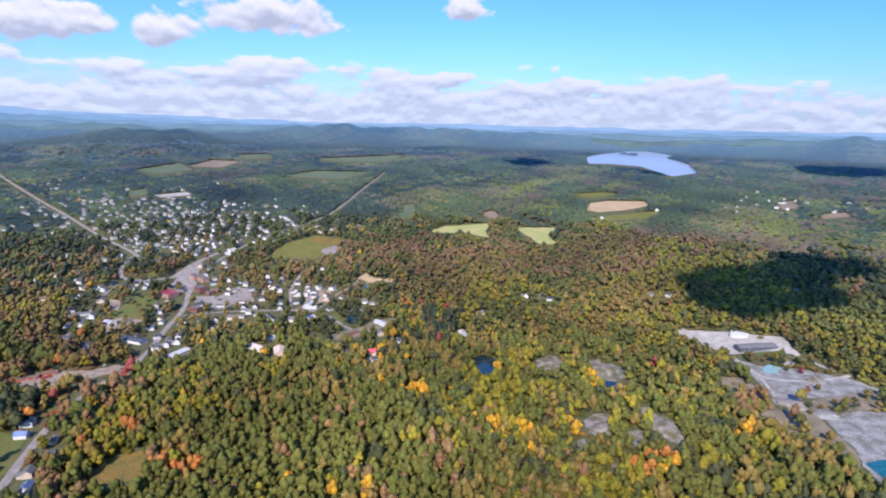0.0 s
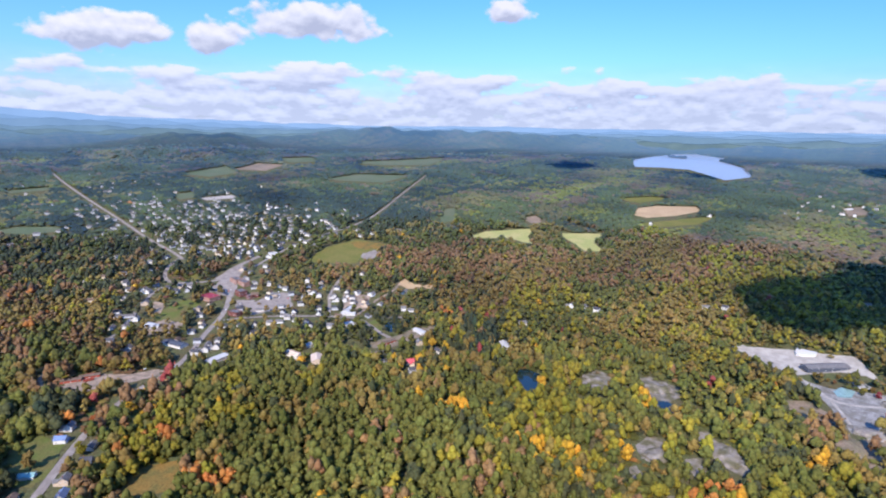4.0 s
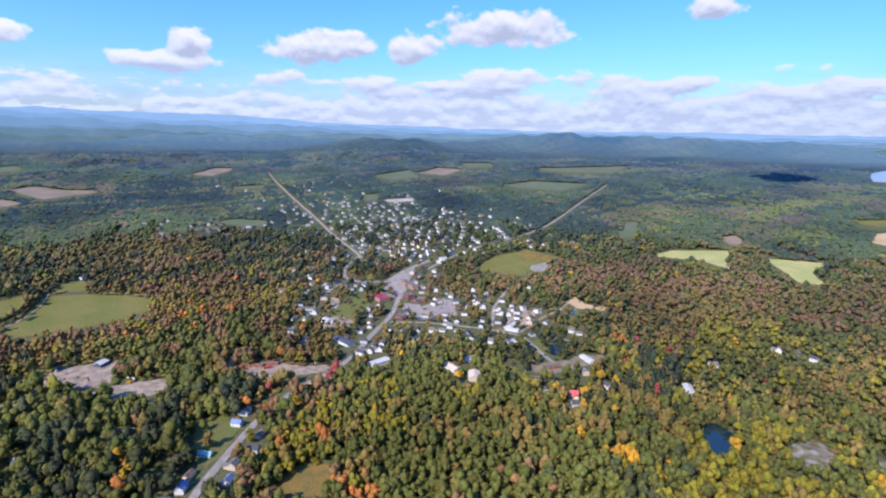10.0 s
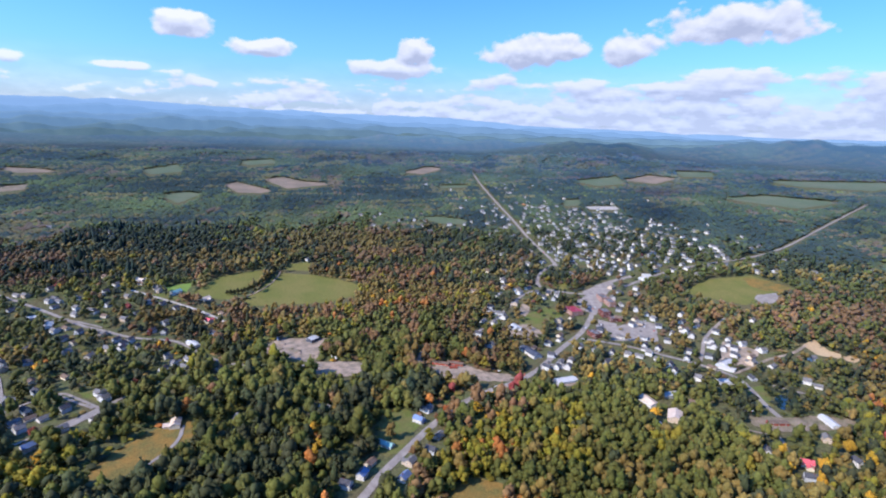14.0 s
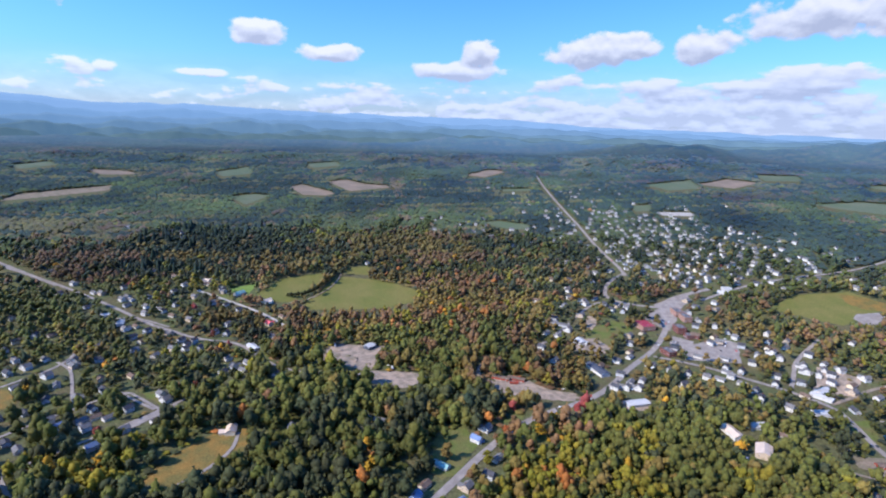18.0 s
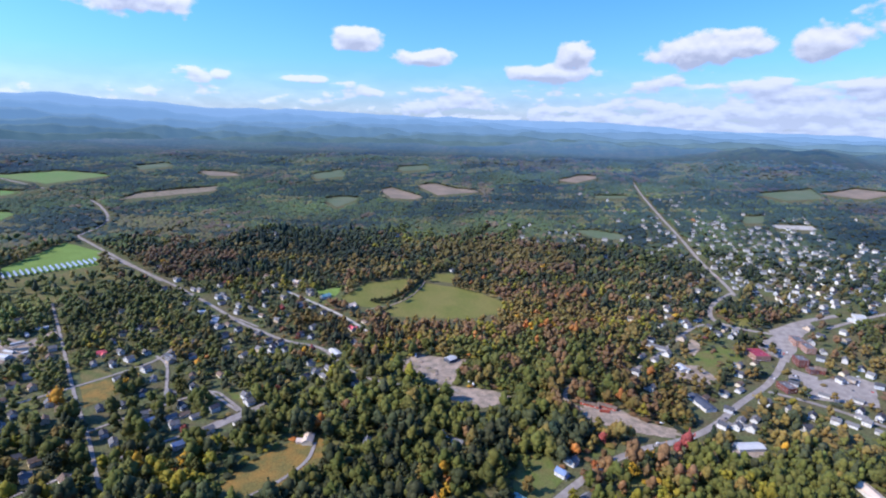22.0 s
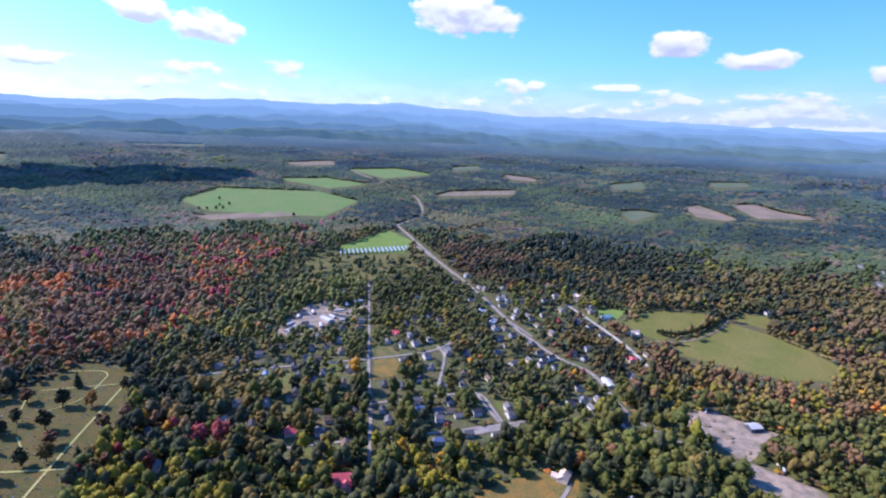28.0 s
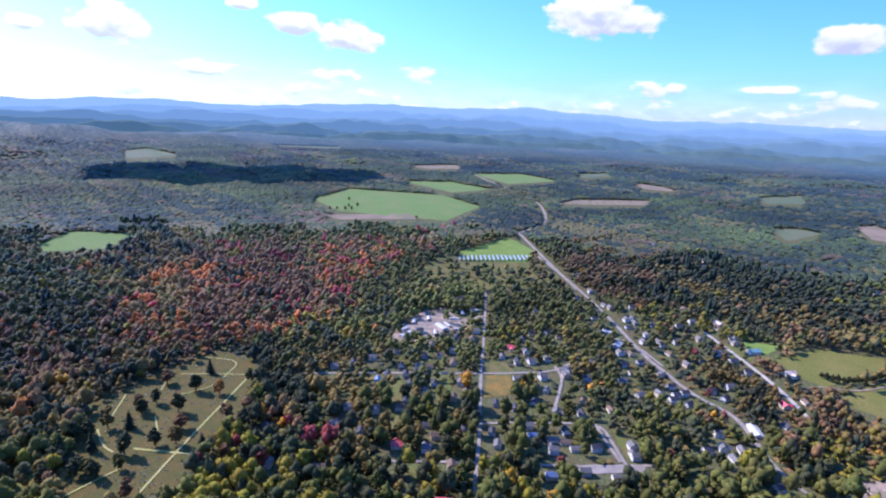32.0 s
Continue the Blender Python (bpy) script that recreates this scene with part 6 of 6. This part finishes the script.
def tree_proto(kind, seed):
    rng = np.random.RandomState(seed)
    words = {"green": "green broadleaf tree", "dark": "dark green broadleaf tree", "lime": "yellow-green maple tree", "olive": "olive-green tree turning brown", "gold": "golden yellow autumn tree",
             "orange": "bright orange maple tree", "red": "crimson red maple tree", "russet": "russet brown oak tree", "pine": "dark conical spruce tree"}[kind]
    root = empty("tree", words + " with a full crown", "tree", "single trees")
    bm = bmesh.new()
    bmesh.ops.create_cone(bm, cap_ends=True, segments=7, radius1=0.34, radius2=0.10, depth=7)
    bmesh.ops.translate(bm, verts=bm.verts[:], vec=(0, 0, 3.4))
    for k in range(4):
        before = set(bm.verts)
        bmesh.ops.create_cone(bm, cap_ends=True, segments=5, radius1=0.14, radius2=0.04, depth=3.2)
        limb = [v for v in bm.verts if v not in before]
        bmesh.ops.transform(bm, verts=limb, matrix=Matrix.Translation((0, 0, 3.0 + 0.5 * k)) @ Matrix.Rotation(k * 1.7, 4, "Z") @ Matrix.Rotation(0.8, 4, "X") @ Matrix.Translation((0, 0, 1.5)))
    part("trunk", bm, "bark", root)
    V, F, n = [], [], 0
    if kind == "pine":
        centres = [(rng.normal(0, 0.1), rng.normal(0, 0.1), 1.5 + 10 * u, 0.5 + 3.2 * (1 - u)) for u in np.linspace(0, 1, 16)]
    else:
        centres = []
        for _ in range(22):
            d = rng.normal(size=3)
            d /= np.linalg.norm(d)
            q = rng.uniform(0.55, 1.0)
            centres.append((d[0] * 2.9 * q, d[1] * 2.9 * q, 5.2 + d[2] * (3.9 if d[2] > 0 else 3.2) * q, rng.uniform(1.4, 2.2)))
    for cx, cy, cz, s in centres:
        tv, tf = crown_template("round", int(rng.randint(1e6)), 5, 1)
        tv, tf = tv[:-4], tf[:-3]
        flat = 0.45 if kind == "pine" else 0.85
        V.append(tv * (s, s, s * flat) + (cx, cy, cz))
        F.append(tf + n)
        n += len(tv)
    mesh_object("crown", np.concatenate(V), np.concatenate(F), "leaf_" + kind, root, smooth_faces=True)
    return root


QUARRY_SHRUBS = [(482, 767), (486, 760), (502, 778), (502, 729), (522, 740), (520, 724), (540, 738), (544, 727), (558, 722), (538, 754), (511, 673), (490, 664), (504, 634), (515, 630), (479, 621), (457, 608), (468, 774), (430, 720)]
CEMETERY_SPRUCES = [(-770, -270), (-722, -256), (-682, -279), (-673, -241), (-628, -266), (-610, -218), (-590, -299), (-601, -292), (-614, -164), (-767, -207), (-551, -284), (-526, -263), (-567, -290), (-576, -313), (-790, -202), (-657, -277), (-583, -270), (-812, -194)]
CEMETERY_TREES = [(-724, -223, 'orange'), (-621, -288, 'olive'), (-551, -243, 'green'), (-549, -232, 'dark'), (-547, -252, 'dark'), (-657, -146, 'dark'), (-646, -151, 'olive'), (-727, -302, 'russet'), (-666, -288, 'russet'), (-587, -234, 'dark'), (-619, -200, 'olive'), (-675, -178, 'russet'), (-605, -130, 'russet'), (-592, -135, 'olive'), (-580, -144, 'red'), (-608, -94, 'red'), (-533, -182, 'russet'), (-565, -220, 'green'), (-612, -115, 'dark'), (-644, -214, 'russet')]


def plant_singles():
    rng = random.Random(8)
    spots = list(SINGLE)
    # cemetery trees, mostly tall dark conifers and a few turning maples
    for n, (x, y) in enumerate(CEMETERY_SPRUCES):
        spots.append((x, y, "dark" if n % 4 else "pine", rng.uniform(6.5, 8.5)))
    for x, y, k in CEMETERY_TREES:
        spots.append((x, y, k, rng.uniform(6.6, 8.6)))
    # a line of dark trees along the lane between the two meadows
    for x, y in resample([(-1008, 551), (-997, 562), (-997, 587), (-1015, 623), (-1044, 657), (-1072, 688)], 6.5):
        spots.append((x - 4, y - 2, "dark", rng.uniform(3.4, 4.4)))
    # trees left standing in the far pasture
    for x, y in ((-1690, -531), (-1705, -515), (-1715, -492), (-1728, -477), (-1780, -479), (-1760, -500), (-1700, -260), (-1845, -536)):
        spots.append((x, y, "green", 4.4))
    for x, y, k in ((-436, 556, "orange"), (-430, 534, "russet"), (-444, 576, "russet"), (-922, 382, "red"), (-705, 195, "red"), (-750, 308, "red"), (-762, 292, "russet"), (-585, 150, "red"), (-622, 180, "orange"), (-840, 135, "orange")):
        spots.append((x, y, k, 5.0))
    for n, (x, y) in enumerate(QUARRY_SHRUBS):
        spots.append((x, y, ("olive", "russet", "olive", "green", "olive", "red")[n % 6], rng.uniform(2.6, 4.2)))
    protos = {}
    for n, (x, y, k, s) in enumerate(spots):
        key = (k, n % 2)
        if key not in protos:
            ob = protos[key] = tree_proto(k, 50 + 7 * KINDS.index(k) + n % 2)
        else:
            ob = copy_thing(protos[key], Matrix())
        f = s / 3.6
        ob.scale = (f, f, f * rng.uniform(0.9, 1.2))
        ob.matrix_basis = pose(x, y, gz(x, y) - 0.1, 0, 0, rng.uniform(0, 360)) @ Matrix.Diagonal((f, f, f * rng.uniform(0.9, 1.2), 1))


plant_singles()


# ---- shrubs and headstones of the cemetery ----
def headstones():
    rng = random.Random(6)
    grave = next(p for n, _, p in FIELDS if n == "cemetery_ground")
    bm = bmesh.new()
    n = 0
    while n < 500:
        x, y = rng.uniform(-840, -510), rng.uniform(-352, -117)
        if inside_poly(np.array([x]), np.array([y]), grave)[0] and not near_roads(np.array([x]), np.array([y]), 1)[0]:
            z, w, h = gz(x, y) + 0.3, rng.uniform(0.4, 0.7), rng.uniform(0.8, 1.5)
            box(bm, x - 0.15, x + 0.15, y - w, y + w, z - 0.2, z + h)
            n += 1
    me = bpy.data.meshes.new("headstones")
    bm.to_mesh(me)
    bm.free()
    me.materials.append(MATS["headstone"])
    tagged(new("headstones", me), "rows of small grey headstones in dry grass", "headstones", kind="stuff")


headstones()


# ---- clouds out of view, behind and overhead, whose shade lies on the woods ----
def cloud(x, y, w, d, seed, height=1300.0):
    """A cumulus whose shade falls at x, y."""
    rng = np.random.RandomState(seed)
    up = SUN_WAY * (height / SUN_WAY.z)
    V, F, n = [], [], 0
    for _ in range(16):
        a, q = rng.uniform(0, 6.28), math.sqrt(rng.uniform(0, 1))
        s = rng.uniform(0.22, 0.42) * min(w, d)
        tv, tf = crown_template("round", int(rng.randint(1e6)), 0, 2)
        tv, tf = tv[:-4], tf[:-3]
        V.append(tv * (s, s, s * 0.5) + (math.cos(a) * q * w * 0.42, math.sin(a) * q * d * 0.42, rng.uniform(0, 0.2) * d))
        F.append(tf + n)
        n += len(tv)
    ob = mesh_object("cloud", np.concatenate(V), np.concatenate(F), "cloud_white", smooth_faces=True)
    ob.location = Vector((x, y, gz(x, y))) + up
    tagged(ob, "white cumulus cloud high over the valley", "cloud", kind="structure")


cloud(600, 1015, 300, 190, 1)
cloud(715, 1100, 230, 110, 6)
cloud(830, 1150, 170, 120, 8)
cloud(-1850, -1420, 380, 200, 2)
cloud(-2000, -1200, 420, 210, 9)
cloud(-2110, -950, 430, 230, 14)
cloud(-2290, -720, 360, 190, 15)
cloud(1900, 2520, 520, 330, 3)
cloud(960, 2520, 90, 260, 10)
cloud(425, 2880, 190, 230, 5)
cloud(-90, 3640, 170, 260, 7)
cloud(-640, 4230, 620, 200, 12)
cloud(-1700, 3350, 420, 120, 13)
